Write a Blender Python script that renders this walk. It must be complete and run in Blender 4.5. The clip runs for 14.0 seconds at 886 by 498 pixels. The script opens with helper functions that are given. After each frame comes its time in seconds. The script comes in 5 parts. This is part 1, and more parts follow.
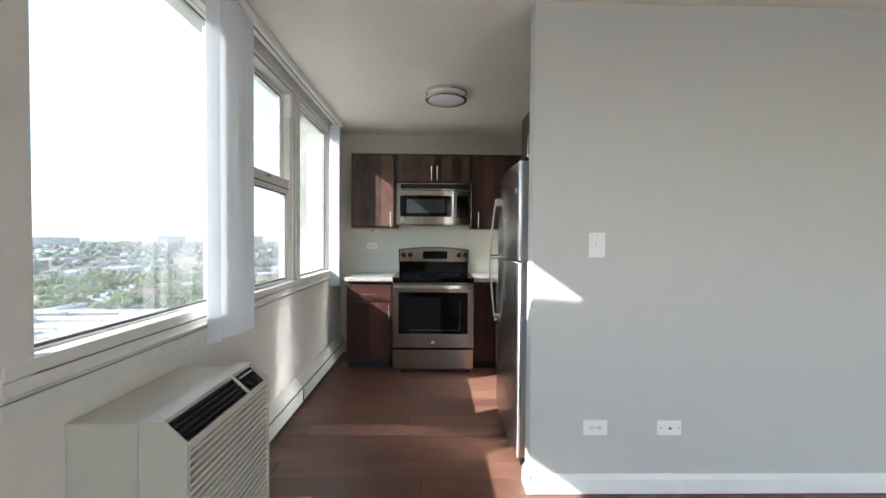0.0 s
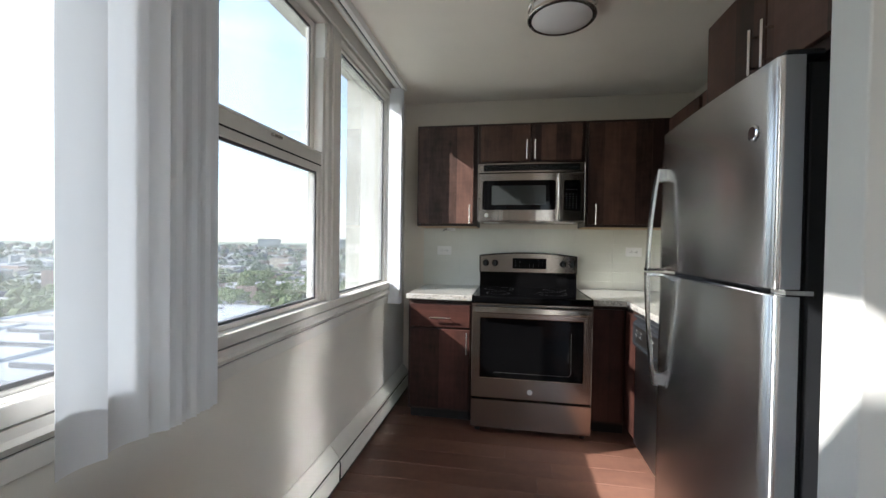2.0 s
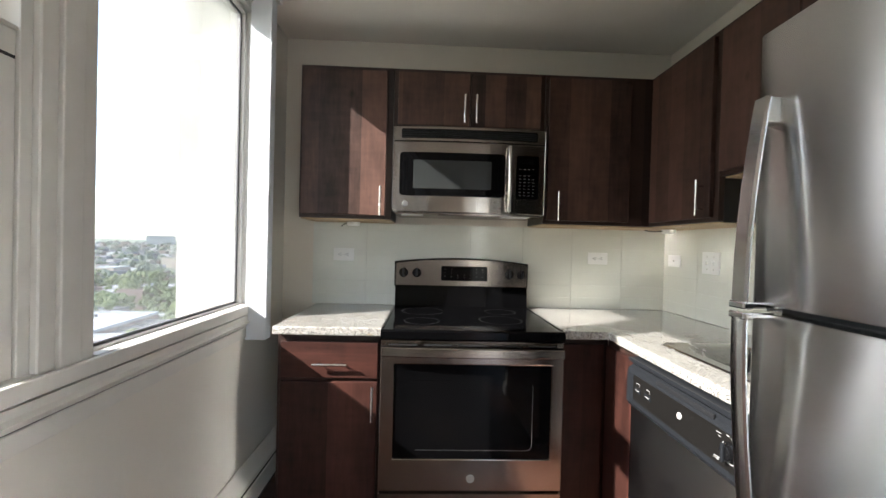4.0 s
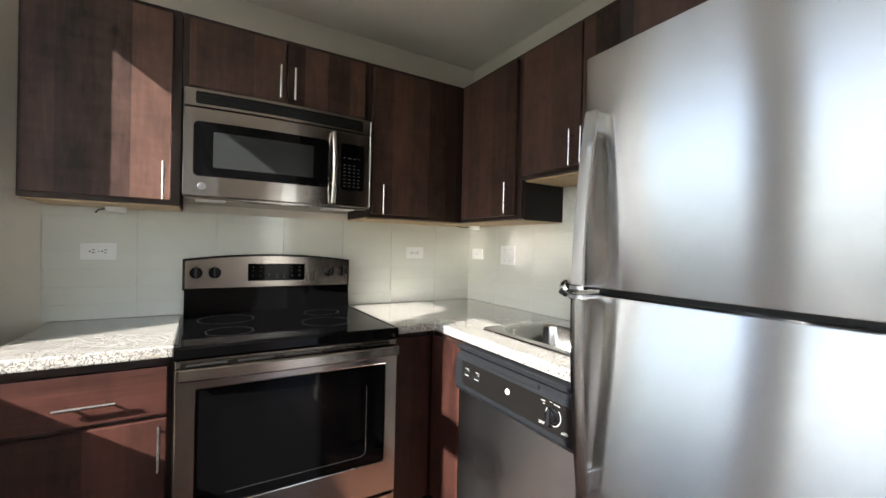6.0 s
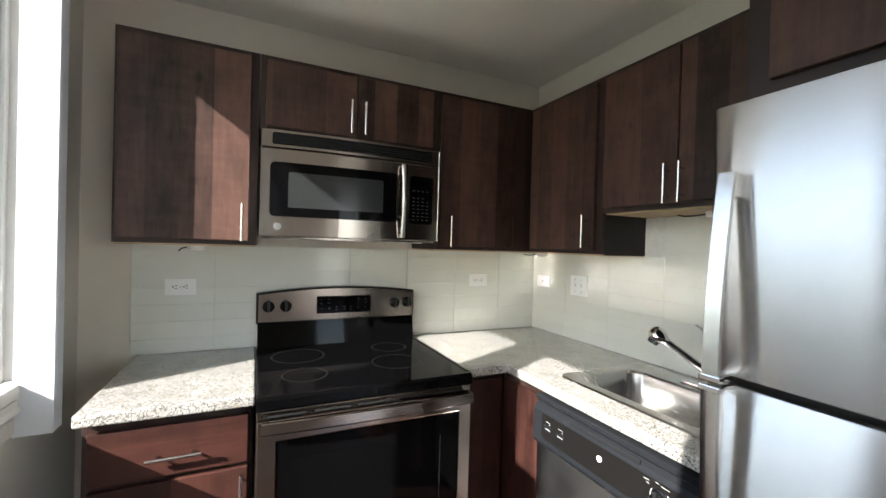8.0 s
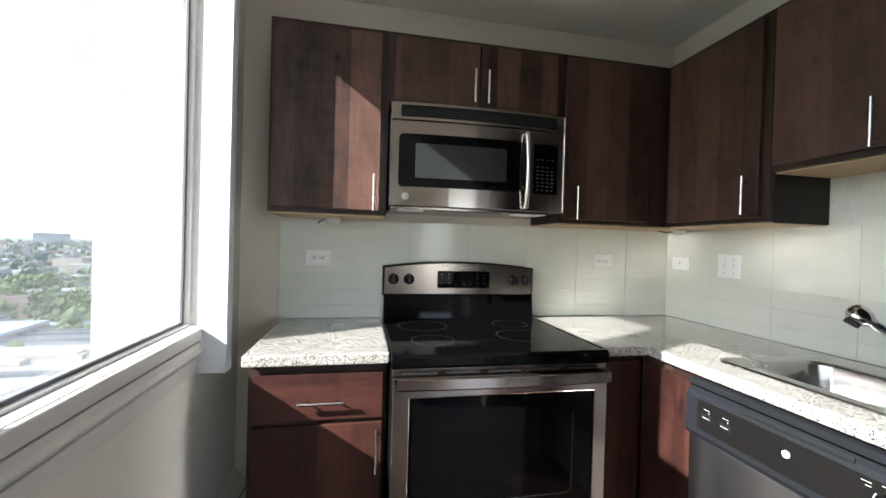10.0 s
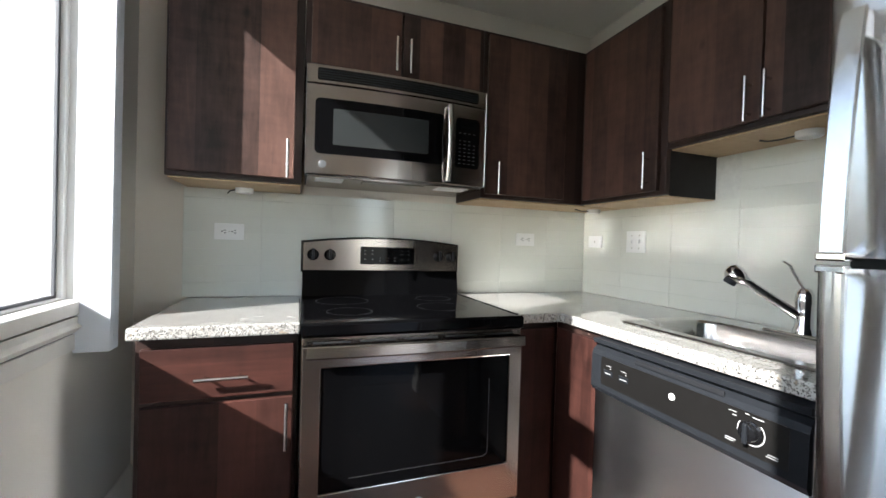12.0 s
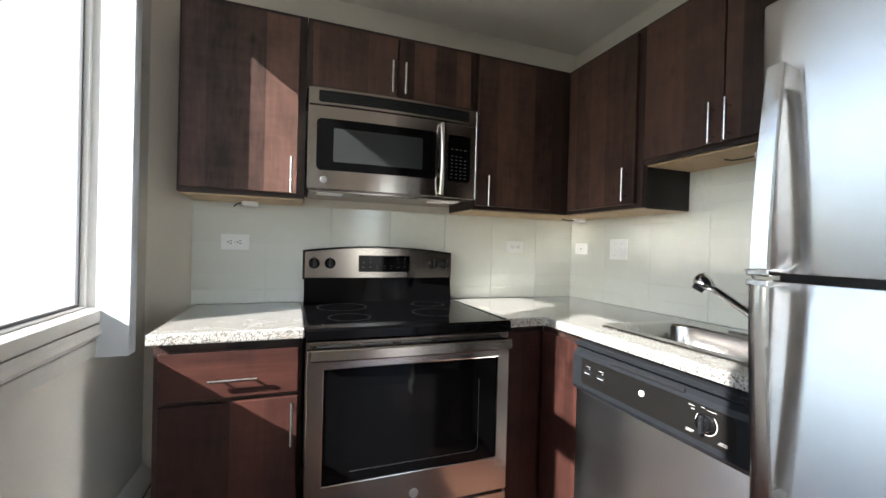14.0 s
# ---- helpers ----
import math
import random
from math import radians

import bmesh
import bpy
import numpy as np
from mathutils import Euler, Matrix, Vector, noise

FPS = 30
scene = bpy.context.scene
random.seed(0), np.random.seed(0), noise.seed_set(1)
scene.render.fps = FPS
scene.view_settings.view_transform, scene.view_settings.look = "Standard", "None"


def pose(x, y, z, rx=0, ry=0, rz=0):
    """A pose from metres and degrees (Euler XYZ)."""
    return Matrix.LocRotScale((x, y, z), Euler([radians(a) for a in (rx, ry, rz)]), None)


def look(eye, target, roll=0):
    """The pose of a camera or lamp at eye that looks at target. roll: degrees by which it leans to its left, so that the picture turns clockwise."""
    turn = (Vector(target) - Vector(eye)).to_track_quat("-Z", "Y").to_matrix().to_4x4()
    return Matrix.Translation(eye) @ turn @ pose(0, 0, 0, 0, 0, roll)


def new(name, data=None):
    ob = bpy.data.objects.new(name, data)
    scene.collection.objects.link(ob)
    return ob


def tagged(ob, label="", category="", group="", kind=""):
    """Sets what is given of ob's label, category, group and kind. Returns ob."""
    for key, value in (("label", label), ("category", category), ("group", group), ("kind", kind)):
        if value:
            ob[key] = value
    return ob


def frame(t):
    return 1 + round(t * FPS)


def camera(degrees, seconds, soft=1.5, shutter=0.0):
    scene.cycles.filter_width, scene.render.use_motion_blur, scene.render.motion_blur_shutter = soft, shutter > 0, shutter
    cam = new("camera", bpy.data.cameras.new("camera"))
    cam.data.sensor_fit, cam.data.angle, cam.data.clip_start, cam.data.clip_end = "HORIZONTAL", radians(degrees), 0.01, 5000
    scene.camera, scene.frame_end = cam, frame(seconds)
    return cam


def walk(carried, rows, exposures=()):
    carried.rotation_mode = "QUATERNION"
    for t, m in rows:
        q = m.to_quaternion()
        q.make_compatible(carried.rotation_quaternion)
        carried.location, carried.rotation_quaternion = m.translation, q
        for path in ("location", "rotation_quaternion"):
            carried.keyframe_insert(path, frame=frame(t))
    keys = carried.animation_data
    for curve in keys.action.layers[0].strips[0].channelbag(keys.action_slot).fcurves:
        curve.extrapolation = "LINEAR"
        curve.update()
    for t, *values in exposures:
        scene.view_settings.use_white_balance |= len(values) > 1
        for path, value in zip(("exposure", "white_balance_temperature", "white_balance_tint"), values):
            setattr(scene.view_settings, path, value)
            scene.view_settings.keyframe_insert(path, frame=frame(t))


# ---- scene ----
cam = camera(95.8, 14.0)
PATH = [
    (0, (0.017, 0.522, 1.27), (0.055, 2.521, 1.221), 0.5),
    (0.5, (0.002, 0.742, 1.29), (-0.143, 2.736, 1.245), 0.6),
    (1, (-0.042, 1.044, 1.283), (-0.222, 3.036, 1.241), 0.8),
    (1.5, (-0.085, 1.329, 1.271), (-0.283, 3.319, 1.23), 1.0),
    (2, (-0.137, 1.648, 1.256), (-0.469, 3.62, 1.222), 0.8),
    (4.5, (-0.241, 2.745, 1.261), (0.148, 4.707, 1.245), 1.6),
    (5, (-0.313, 2.792, 1.236), (0.438, 4.645, 1.232), 1.5),
    (5.5, (-0.333, 2.797, 1.217), (0.614, 4.558, 1.217), 1.3),
    (6, (-0.313, 2.776, 1.244), (0.72, 4.489, 1.23), 1.4),
    (6.5, (-0.277, 2.793, 1.351), (0.743, 4.513, 1.34), 1.6),
    (7, (-0.289, 2.829, 1.425), (0.717, 4.558, 1.404), 1.7),
    (7.5, (-0.325, 2.867, 1.413), (0.616, 4.631, 1.398), 1.7),
    (8, (-0.392, 2.91, 1.401), (0.455, 4.722, 1.383), 1.6),
    (8.5, (-0.458, 2.936, 1.373), (0.23, 4.814, 1.358), 1.6),
    (9, (-0.484, 2.958, 1.361), (0.0, 4.898, 1.333), 1.5),
    (11.5, (-0.439, 3.019, 1.119), (-0.072, 4.985, 1.105), 1.6),
    (12, (-0.393, 2.995, 1.16), (0.282, 4.877, 1.135), 1.7),
    (12.5, (-0.407, 3.0, 1.248), (0.39, 4.834, 1.226), 1.7),
    (13, (-0.476, 3.022, 1.288), (0.304, 4.863, 1.262), 1.8),
    (13.5, (-0.488, 2.984, 1.222), (0.224, 4.853, 1.196), 1.7),
    (14, (-0.422, 2.881, 1.192), (0.271, 4.756, 1.179), 1.5),
]
EXPOSURE = [(0.0, 3.62, 5950, 8), (1.0, 3.36, 5950, 8), (2.0, 3.2, 5980, 9), (5.0, 3.6, 6250, 10), (9.0, 3.6, 6050, 9), (11.5, 3.57, 5850, 9), (14.0, 3.68, 6000, 9)]
walk(cam, [(t, look(eye, target, roll)) for t, eye, target, roll in PATH], EXPOSURE)

# ---------------------------------------------------------------- light
scene.cycles.blur_glossy = 0.1   # sunlight thrown back by the steel doors stays in bands
world = bpy.data.worlds.new("sky")
world.use_nodes = True
scene.world = world
SUN = Vector((1.0, 0.47, -0.707)).normalized()
_nt = world.node_tree
_bg = _nt.nodes["Background"]
_sky = _nt.nodes.new("ShaderNodeTexSky")
_sky.sky_type, _sky.sun_disc = "NISHITA", False
_sky.sun_elevation = math.asin(-SUN.z)
_sky.sun_rotation = math.atan2(-SUN.x, -SUN.y)
_sky.air_density, _sky.dust_density, _sky.ozone_density = 1.0, 1.2, 1.0
_tc, _cm, _cn, _cr, _cx = (_nt.nodes.new("ShaderNode" + k) for k in ("TexCoord", "Mapping", "TexNoise", "MapRange", "Mix"))
_cm.inputs["Scale"].default_value = (1.6, 1.6, 7.0)
_cn.inputs["Scale"].default_value, _cn.inputs["Detail"].default_value, _cn.inputs["Distortion"].default_value = 1.7, 7, 0.5
_cr.inputs["From Min"].default_value, _cr.inputs["From Max"].default_value, _cr.inputs["To Max"].default_value = 0.46, 0.78, 0.85
_cr.inputs["To Min"].default_value = 0.30
_cx.data_type = "RGBA"
_cx.inputs["B"].default_value = (3.0, 3.1, 3.2, 1)
_nt.links.new(_tc.outputs["Generated"], _cm.inputs[0])
_nt.links.new(_cm.outputs[0], _cn.inputs["Vector"])
_nt.links.new(_cn.outputs["Fac"], _cr.inputs[0])
_nt.links.new(_cr.outputs[0], _cx.inputs["Factor"])
_nt.links.new(_sky.outputs[0], _cx.inputs["A"])
_nt.links.new(_cx.outputs["Result"], _bg.inputs[0])
_bg.inputs[1].default_value = 0.145
_sl = bpy.data.lights.new("sun", "SUN")
_sl.energy, _sl.angle, _sl.color = 1.8, radians(0.53), (1.0, 0.93, 0.84)
_so = new("sun", _sl)
_so.matrix_world = look((-30, -15, 30), Vector((-30, -15, 30)) + SUN)


# ---------------------------------------------------------------- materials
def mat(name, color, rough=0.5, metal=0.0, var=0.0, scale=20.0, bump=0.0, bscale=60.0, stretch=(1, 1, 1), coat=0.0,
        rvar=0.0, spec=0.5, jitter=0.0, brushed=0.0):
    """A surface with large and fine variation of colour, gloss and relief, at real size."""
    m = bpy.data.materials.new(name)
    m.use_nodes = True
    nt = m.node_tree
    b = nt.nodes["Principled BSDF"]
    b.inputs["Roughness"].default_value, b.inputs["Metallic"].default_value = rough, metal
    b.inputs["Coat Weight"].default_value, b.inputs["Coat Roughness"].default_value = coat, 0.08
    b.inputs["Specular IOR Level"].default_value = spec
    b.inputs["Base Color"].default_value = (*color, 1)
    if brushed:
        tg = nt.nodes.new("ShaderNodeTangent")
        tg.direction_type, tg.axis = "RADIAL", "Z"
        b.inputs["Anisotropic"].default_value, b.inputs["Anisotropic Rotation"].default_value = brushed, 0.25
        nt.links.new(tg.outputs[0], b.inputs["Tangent"])
    co = nt.nodes.new("ShaderNodeTexCoord")
    mp = nt.nodes.new("ShaderNodeMapping")
    mp.inputs["Scale"].default_value = stretch
    nt.links.new(co.outputs["Object"], mp.inputs[0])
    if var or rvar:
        n1 = nt.nodes.new("ShaderNodeTexNoise")
        n1.inputs["Scale"].default_value, n1.inputs["Detail"].default_value = scale, 6
        nt.links.new(mp.outputs[0], n1.inputs["Vector"])
        n2 = nt.nodes.new("ShaderNodeTexNoise")
        n2.inputs["Scale"].default_value, n2.inputs["Detail"].default_value = scale * 0.11, 3
        nt.links.new(mp.outputs[0], n2.inputs["Vector"])
        ad = nt.nodes.new("ShaderNodeMath")
        ad.operation = "ADD"
        nt.links.new(n1.outputs["Fac"], ad.inputs[0])
        nt.links.new(n2.outputs["Fac"], ad.inputs[1])
        if var:
            mr = nt.nodes.new("ShaderNodeMapRange")
            mr.inputs["From Min"].default_value, mr.inputs["From Max"].default_value = 0.6, 1.4
            mr.inputs["To Min"].default_value, mr.inputs["To Max"].default_value = 1 - var, 1 + var
            nt.links.new(ad.outputs[0], mr.inputs[0])
            hs = nt.nodes.new("ShaderNodeHueSaturation")
            hs.inputs["Color"].default_value = (*color, 1)
            val = mr.outputs[0]
            if jitter:
                oi = nt.nodes.new("ShaderNodeObjectInfo")
                jr = nt.nodes.new("ShaderNodeMapRange")
                jr.inputs["To Min"].default_value, jr.inputs["To Max"].default_value = 1 - jitter, 1 + jitter
                nt.links.new(oi.outputs["Random"], jr.inputs[0])
                mu = nt.nodes.new("ShaderNodeMath")
                mu.operation = "MULTIPLY"
                nt.links.new(val, mu.inputs[0])
                nt.links.new(jr.outputs[0], mu.inputs[1])
                val = mu.outputs[0]
            nt.links.new(val, hs.inputs["Value"])
            nt.links.new(hs.outputs[0], b.inputs["Base Color"])
        if rvar:
            rr = nt.nodes.new("ShaderNodeMapRange")
            rr.inputs["From Min"].default_value, rr.inputs["From Max"].default_value = 0.6, 1.4
            rr.inputs["To Min"].default_value, rr.inputs["To Max"].default_value = max(0.02, rough - rvar), rough + rvar
            nt.links.new(ad.outputs[0], rr.inputs[0])
            nt.links.new(rr.outputs[0], b.inputs["Roughness"])
    if bump:
        n3 = nt.nodes.new("ShaderNodeTexNoise")
        n3.inputs["Scale"].default_value, n3.inputs["Detail"].default_value = bscale, 4
        nt.links.new(mp.outputs[0], n3.inputs["Vector"])
        bp = nt.nodes.new("ShaderNodeBump")
        bp.inputs["Strength"].default_value, bp.inputs["Distance"].default_value = bump, 0.002
        nt.links.new(n3.outputs["Fac"], bp.inputs["Height"])
        nt.links.new(bp.outputs[0], b.inputs["Normal"])
    return m


def wood(name, dark, light, along="z", stave=0.105, rough=0.45, grain=0.30, knots=True, spec=0.35, relief=0.12):
    """Stained wood: staves of differing tone, grain drawn out along one axis, and small knots."""
    m = bpy.data.materials.new(name)
    m.use_nodes = True
    nt = m.node_tree
    N, L = nt.nodes.new, nt.links.new
    b = nt.nodes["Principled BSDF"]
    b.inputs["Specular IOR Level"].default_value = spec
    co = N("ShaderNodeTexCoord")
    oi = N("ShaderNodeObjectInfo")
    off = N("ShaderNodeVectorMath")
    off.operation = "MULTIPLY_ADD"
    off.inputs[1].default_value = (7.3, 5.1, 9.7)
    L(oi.outputs["Random"], off.inputs[0])
    L(co.outputs["Object"], off.inputs[2])
    mp = N("ShaderNodeMapping")
    st = {"x": (0.10, 1, 1), "y": (1, 0.10, 1), "z": (1, 1, 0.10)}[along]
    mp.inputs["Scale"].default_value = st
    L(off.outputs[0], mp.inputs[0])
    g = N("ShaderNodeTexNoise")
    g.inputs["Scale"].default_value, g.inputs["Detail"].default_value, g.inputs["Distortion"].default_value = 55, 8, 0.6
    L(mp.outputs[0], g.inputs["Vector"])
    big = N("ShaderNodeTexNoise")
    big.inputs["Scale"].default_value, big.inputs["Detail"].default_value, big.inputs["Roughness"].default_value = 11, 7, 0.62
    mb = N("ShaderNodeMapping")
    mb.inputs["Scale"].default_value = {"x": (0.45, 1, 1), "y": (1, 0.45, 1), "z": (1, 1, 0.45)}[along]
    L(off.outputs[0], mb.inputs[0])
    L(mb.outputs[0], big.inputs["Vector"])
    # staves
    sep = N("ShaderNodeSeparateXYZ")
    L(co.outputs["Object"], sep.inputs[0])
    s = N("ShaderNodeMath")
    s.operation = "ADD"
    if along == "z":
        L(sep.outputs[0], s.inputs[0]); L(sep.outputs[1], s.inputs[1])
    else:
        L(sep.outputs[2], s.inputs[0]); s.inputs[1].default_value = 3.0
    dv = N("ShaderNodeMath"); dv.operation = "DIVIDE"; dv.inputs[1].default_value = stave
    L(s.outputs[0], dv.inputs[0])
    fl = N("ShaderNodeMath"); fl.operation = "FLOOR"
    L(dv.outputs[0], fl.inputs[0])
    ao = N("ShaderNodeMath"); ao.operation = "MULTIPLY_ADD"; ao.inputs[1].default_value = 31.7
    L(oi.outputs["Random"], ao.inputs[0]); L(fl.outputs[0], ao.inputs[2])
    wn = N("ShaderNodeTexWhiteNoise"); wn.noise_dimensions = "1D"
    L(ao.outputs[0], wn.inputs["W"])
    # tone = grain + large + stave
    a1 = N("ShaderNodeMath"); a1.operation = "MULTIPLY_ADD"; a1.inputs[1].default_value = grain
    cf = N("ShaderNodeTexNoise")
    cf.inputs["Scale"].default_value, cf.inputs["Detail"].default_value = 16, 4
    mc = N("ShaderNodeMapping")
    mc.inputs["Scale"].default_value = {"x": (2.2, 1, 0.5), "y": (0.5, 2.2, 0.5), "z": (0.5, 0.5, 2.2)}[along]
    L(off.outputs[0], mc.inputs[0]); L(mc.outputs[0], cf.inputs["Vector"])
    ab = N("ShaderNodeMath"); ab.operation = "MULTIPLY_ADD"; ab.inputs[1].default_value = 0.2
    L(cf.outputs["Fac"], ab.inputs[0])
    ac = N("ShaderNodeMath"); ac.operation = "MULTIPLY"; ac.inputs[1].default_value = 0.55
    L(big.outputs["Fac"], ac.inputs[0]); L(ac.outputs[0], ab.inputs[2])
    L(g.outputs["Fac"], a1.inputs[0]); L(ab.outputs[0], a1.inputs[2])
    a2 = N("ShaderNodeMath"); a2.operation = "MULTIPLY_ADD"; a2.inputs[1].default_value = 0.34
    L(wn.outputs["Value"], a2.inputs[0]); L(a1.outputs[0], a2.inputs[2])
    rp = N("ShaderNodeMapRange")
    rp.inputs["From Min"].default_value, rp.inputs["From Max"].default_value = 0.47, 0.96
    L(a2.outputs[0], rp.inputs[0])
    mx = N("ShaderNodeMix"); mx.data_type = "RGBA"
    mx.inputs["A"].default_value, mx.inputs["B"].default_value = (*dark, 1), (*light, 1)
    L(rp.outputs[0], mx.inputs["Factor"])
    col = mx.outputs["Result"]
    if knots:
        v = N("ShaderNodeTexVoronoi")
        v.inputs["Scale"].default_value = 5.5
        mk = N("ShaderNodeMapping")
        mk.inputs["Scale"].default_value = {"x": (0.6, 1, 1), "y": (1, 0.6, 1), "z": (1, 1, 0.6)}[along]
        L(off.outputs[0], mk.inputs[0]); L(mk.outputs[0], v.inputs["Vector"])
        kr = N("ShaderNodeMapRange")
        kr.inputs["From Min"].default_value, kr.inputs["From Max"].default_value = 0.02, 0.10
        kr.inputs["To Min"].default_value = 0.15
        L(v.outputs["Distance"], kr.inputs[0])
        mk2 = N("ShaderNodeMix"); mk2.data_type = "RGBA"; mk2.blend_type = "MULTIPLY"; mk2.inputs["Factor"].default_value = 1
        L(col, mk2.inputs["A"]); L(kr.outputs[0], mk2.inputs["B"])
        col = mk2.outputs["Result"]
    L(col, b.inputs["Base Color"])
    rr = N("ShaderNodeMapRange")
    rr.inputs["To Min"].default_value, rr.inputs["To Max"].default_value = rough - 0.07, rough + 0.1
    L(g.outputs["Fac"], rr.inputs[0]); L(rr.outputs[0], b.inputs["Roughness"])
    bp = N("ShaderNodeBump")
    bp.inputs["Strength"].default_value, bp.inputs["Distance"].default_value = relief, 0.0015
    L(g.outputs["Fac"], bp.inputs["Height"]); L(bp.outputs[0], b.inputs["Normal"])
    return m


def granite(name):
    """Pale polished granite with grey, tan and black flecks."""
    m = bpy.data.materials.new(name)
    m.use_nodes = True
    nt = m.node_tree
    N, L = nt.nodes.new, nt.links.new
    b = nt.nodes["Principled BSDF"]
    b.inputs["Roughness"].default_value = 0.16
    b.inputs["Coat Weight"].default_value, b.inputs["Coat Roughness"].default_value = 0.8, 0.12
    co = N("ShaderNodeTexCoord")
    col = None
    base = N("ShaderNodeTexNoise")
    base.inputs["Scale"].default_value, base.inputs["Detail"].default_value = 14, 6
    L(co.outputs["Object"], base.inputs["Vector"])
    r0 = N("ShaderNodeValToRGB")
    r0.color_ramp.elements[0].position, r0.color_ramp.elements[0].color = 0.3, (0.33, 0.315, 0.285, 1)
    r0.color_ramp.elements[1].position, r0.color_ramp.elements[1].color = 0.65, (0.45, 0.44, 0.412, 1)
    L(base.outputs["Fac"], r0.inputs[0])
    col = r0.outputs[0]
    for sc, lo, hi, c in ((140, 0.535, 0.59, (0.20, 0.19, 0.172)), (215, 0.562, 0.605, (0.050, 0.047, 0.045)), (95, 0.62, 0.68, (0.28, 0.23, 0.17))):
        n = N("ShaderNodeTexNoise")
        n.inputs["Scale"].default_value, n.inputs["Detail"].default_value = sc, 3
        L(co.outputs["Object"], n.inputs["Vector"])
        r = N("ShaderNodeMapRange")
        r.inputs["From Min"].default_value, r.inputs["From Max"].default_value = lo, hi
        L(n.outputs["Fac"], r.inputs[0])
        x = N("ShaderNodeMix"); x.data_type = "RGBA"
        x.inputs["B"].default_value = (*c, 1)
        L(r.outputs[0], x.inputs["Factor"]); L(col, x.inputs["A"])
        col = x.outputs["Result"]
    L(col, b.inputs["Base Color"])
    return m


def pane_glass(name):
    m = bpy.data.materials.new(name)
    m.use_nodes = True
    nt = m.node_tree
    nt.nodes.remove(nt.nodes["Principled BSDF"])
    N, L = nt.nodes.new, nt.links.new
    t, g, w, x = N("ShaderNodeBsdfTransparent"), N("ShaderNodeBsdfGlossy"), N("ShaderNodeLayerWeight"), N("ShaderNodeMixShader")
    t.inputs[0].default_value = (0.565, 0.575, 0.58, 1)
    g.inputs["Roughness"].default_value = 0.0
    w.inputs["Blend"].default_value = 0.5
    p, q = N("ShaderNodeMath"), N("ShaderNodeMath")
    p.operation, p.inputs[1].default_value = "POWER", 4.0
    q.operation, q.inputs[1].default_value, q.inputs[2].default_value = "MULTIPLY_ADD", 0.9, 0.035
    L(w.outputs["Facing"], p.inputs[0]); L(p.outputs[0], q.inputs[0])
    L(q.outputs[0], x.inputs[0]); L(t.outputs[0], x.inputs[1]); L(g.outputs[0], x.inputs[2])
    # a thin uneven translucent film standing in for haze and glare over the view
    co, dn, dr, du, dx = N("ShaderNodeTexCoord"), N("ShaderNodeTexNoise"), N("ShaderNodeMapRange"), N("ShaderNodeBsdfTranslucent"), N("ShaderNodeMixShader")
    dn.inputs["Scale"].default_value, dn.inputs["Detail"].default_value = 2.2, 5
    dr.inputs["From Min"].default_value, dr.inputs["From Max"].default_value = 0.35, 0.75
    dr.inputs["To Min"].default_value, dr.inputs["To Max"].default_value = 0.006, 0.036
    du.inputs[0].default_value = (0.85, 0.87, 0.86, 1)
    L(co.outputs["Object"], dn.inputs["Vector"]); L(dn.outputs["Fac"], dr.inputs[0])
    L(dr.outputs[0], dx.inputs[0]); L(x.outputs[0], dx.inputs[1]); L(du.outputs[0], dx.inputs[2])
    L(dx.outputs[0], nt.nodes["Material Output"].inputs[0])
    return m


WALL = mat("wall_paint", (0.65, 0.62, 0.56), 0.6, var=0.03, scale=6, bump=0.12, bscale=140)
KWALL = mat("kitchen_wall_paint", (0.66, 0.605, 0.52), 0.6, var=0.03, scale=6, bump=0.12, bscale=140)
PART = mat("partition_paint", (0.52, 0.52, 0.50), 0.55, var=0.03, scale=6, bump=0.12, bscale=140)
CEIL = mat("ceiling_paint", (0.87, 0.82, 0.745), 0.7, var=0.03, scale=5, bump=0.2, bscale=90)
TRIM = mat("white_trim", (0.78, 0.78, 0.76), 0.4, var=0.04, scale=14, bump=0.05)
FRAME = mat("window_frame_paint", (0.62, 0.60, 0.56), 0.42, var=0.06, scale=16, bump=0.06)
VANE = mat("blind_vane", (0.80, 0.81, 0.83), 0.45, var=0.02, scale=8)
_v = VANE.node_tree
_vt, _vm = _v.nodes.new("ShaderNodeBsdfTranslucent"), _v.nodes.new("ShaderNodeMixShader")
_vt.inputs[0].default_value, _vm.inputs[0].default_value = (0.72, 0.75, 0.78, 1), 0.34
_v.links.new(_v.nodes["Principled BSDF"].outputs[0], _vm.inputs[1])
_v.links.new(_vt.outputs[0], _vm.inputs[2])
_v.links.new(_vm.outputs[0], _v.nodes["Material Output"].inputs[0])
# dark rubber, also used as painted shade in gaps and under rails
SEAL = mat("dark_seal_and_shade", (0.014, 0.0145, 0.016), 0.5, spec=0.2, var=0.2)
BEAD = mat("glazing_seal", (0.085, 0.085, 0.09), 0.5, var=0.2)
DOORW = wood("cabinet_wood", (0.014, 0.0075, 0.0058), (0.100, 0.052, 0.039), "z", spec=0.28)
DRAWW = wood("drawer_wood", (0.014, 0.0058, 0.0046), (0.064, 0.0225, 0.016), "x", knots=True, spec=0.25, grain=0.42)
LOWW = wood("base_cabinet_wood", (0.013, 0.0056, 0.0045), (0.070, 0.0265, 0.0195), "z", spec=0.22)
BODYW = wood("cabinet_frame_wood", (0.013, 0.0075, 0.006), (0.040, 0.021, 0.016), "z", knots=False)
UNDERW = wood("raw_cabinet_underside", (0.42, 0.30, 0.17), (0.62, 0.48, 0.32), "x", knots=False, rough=0.55)
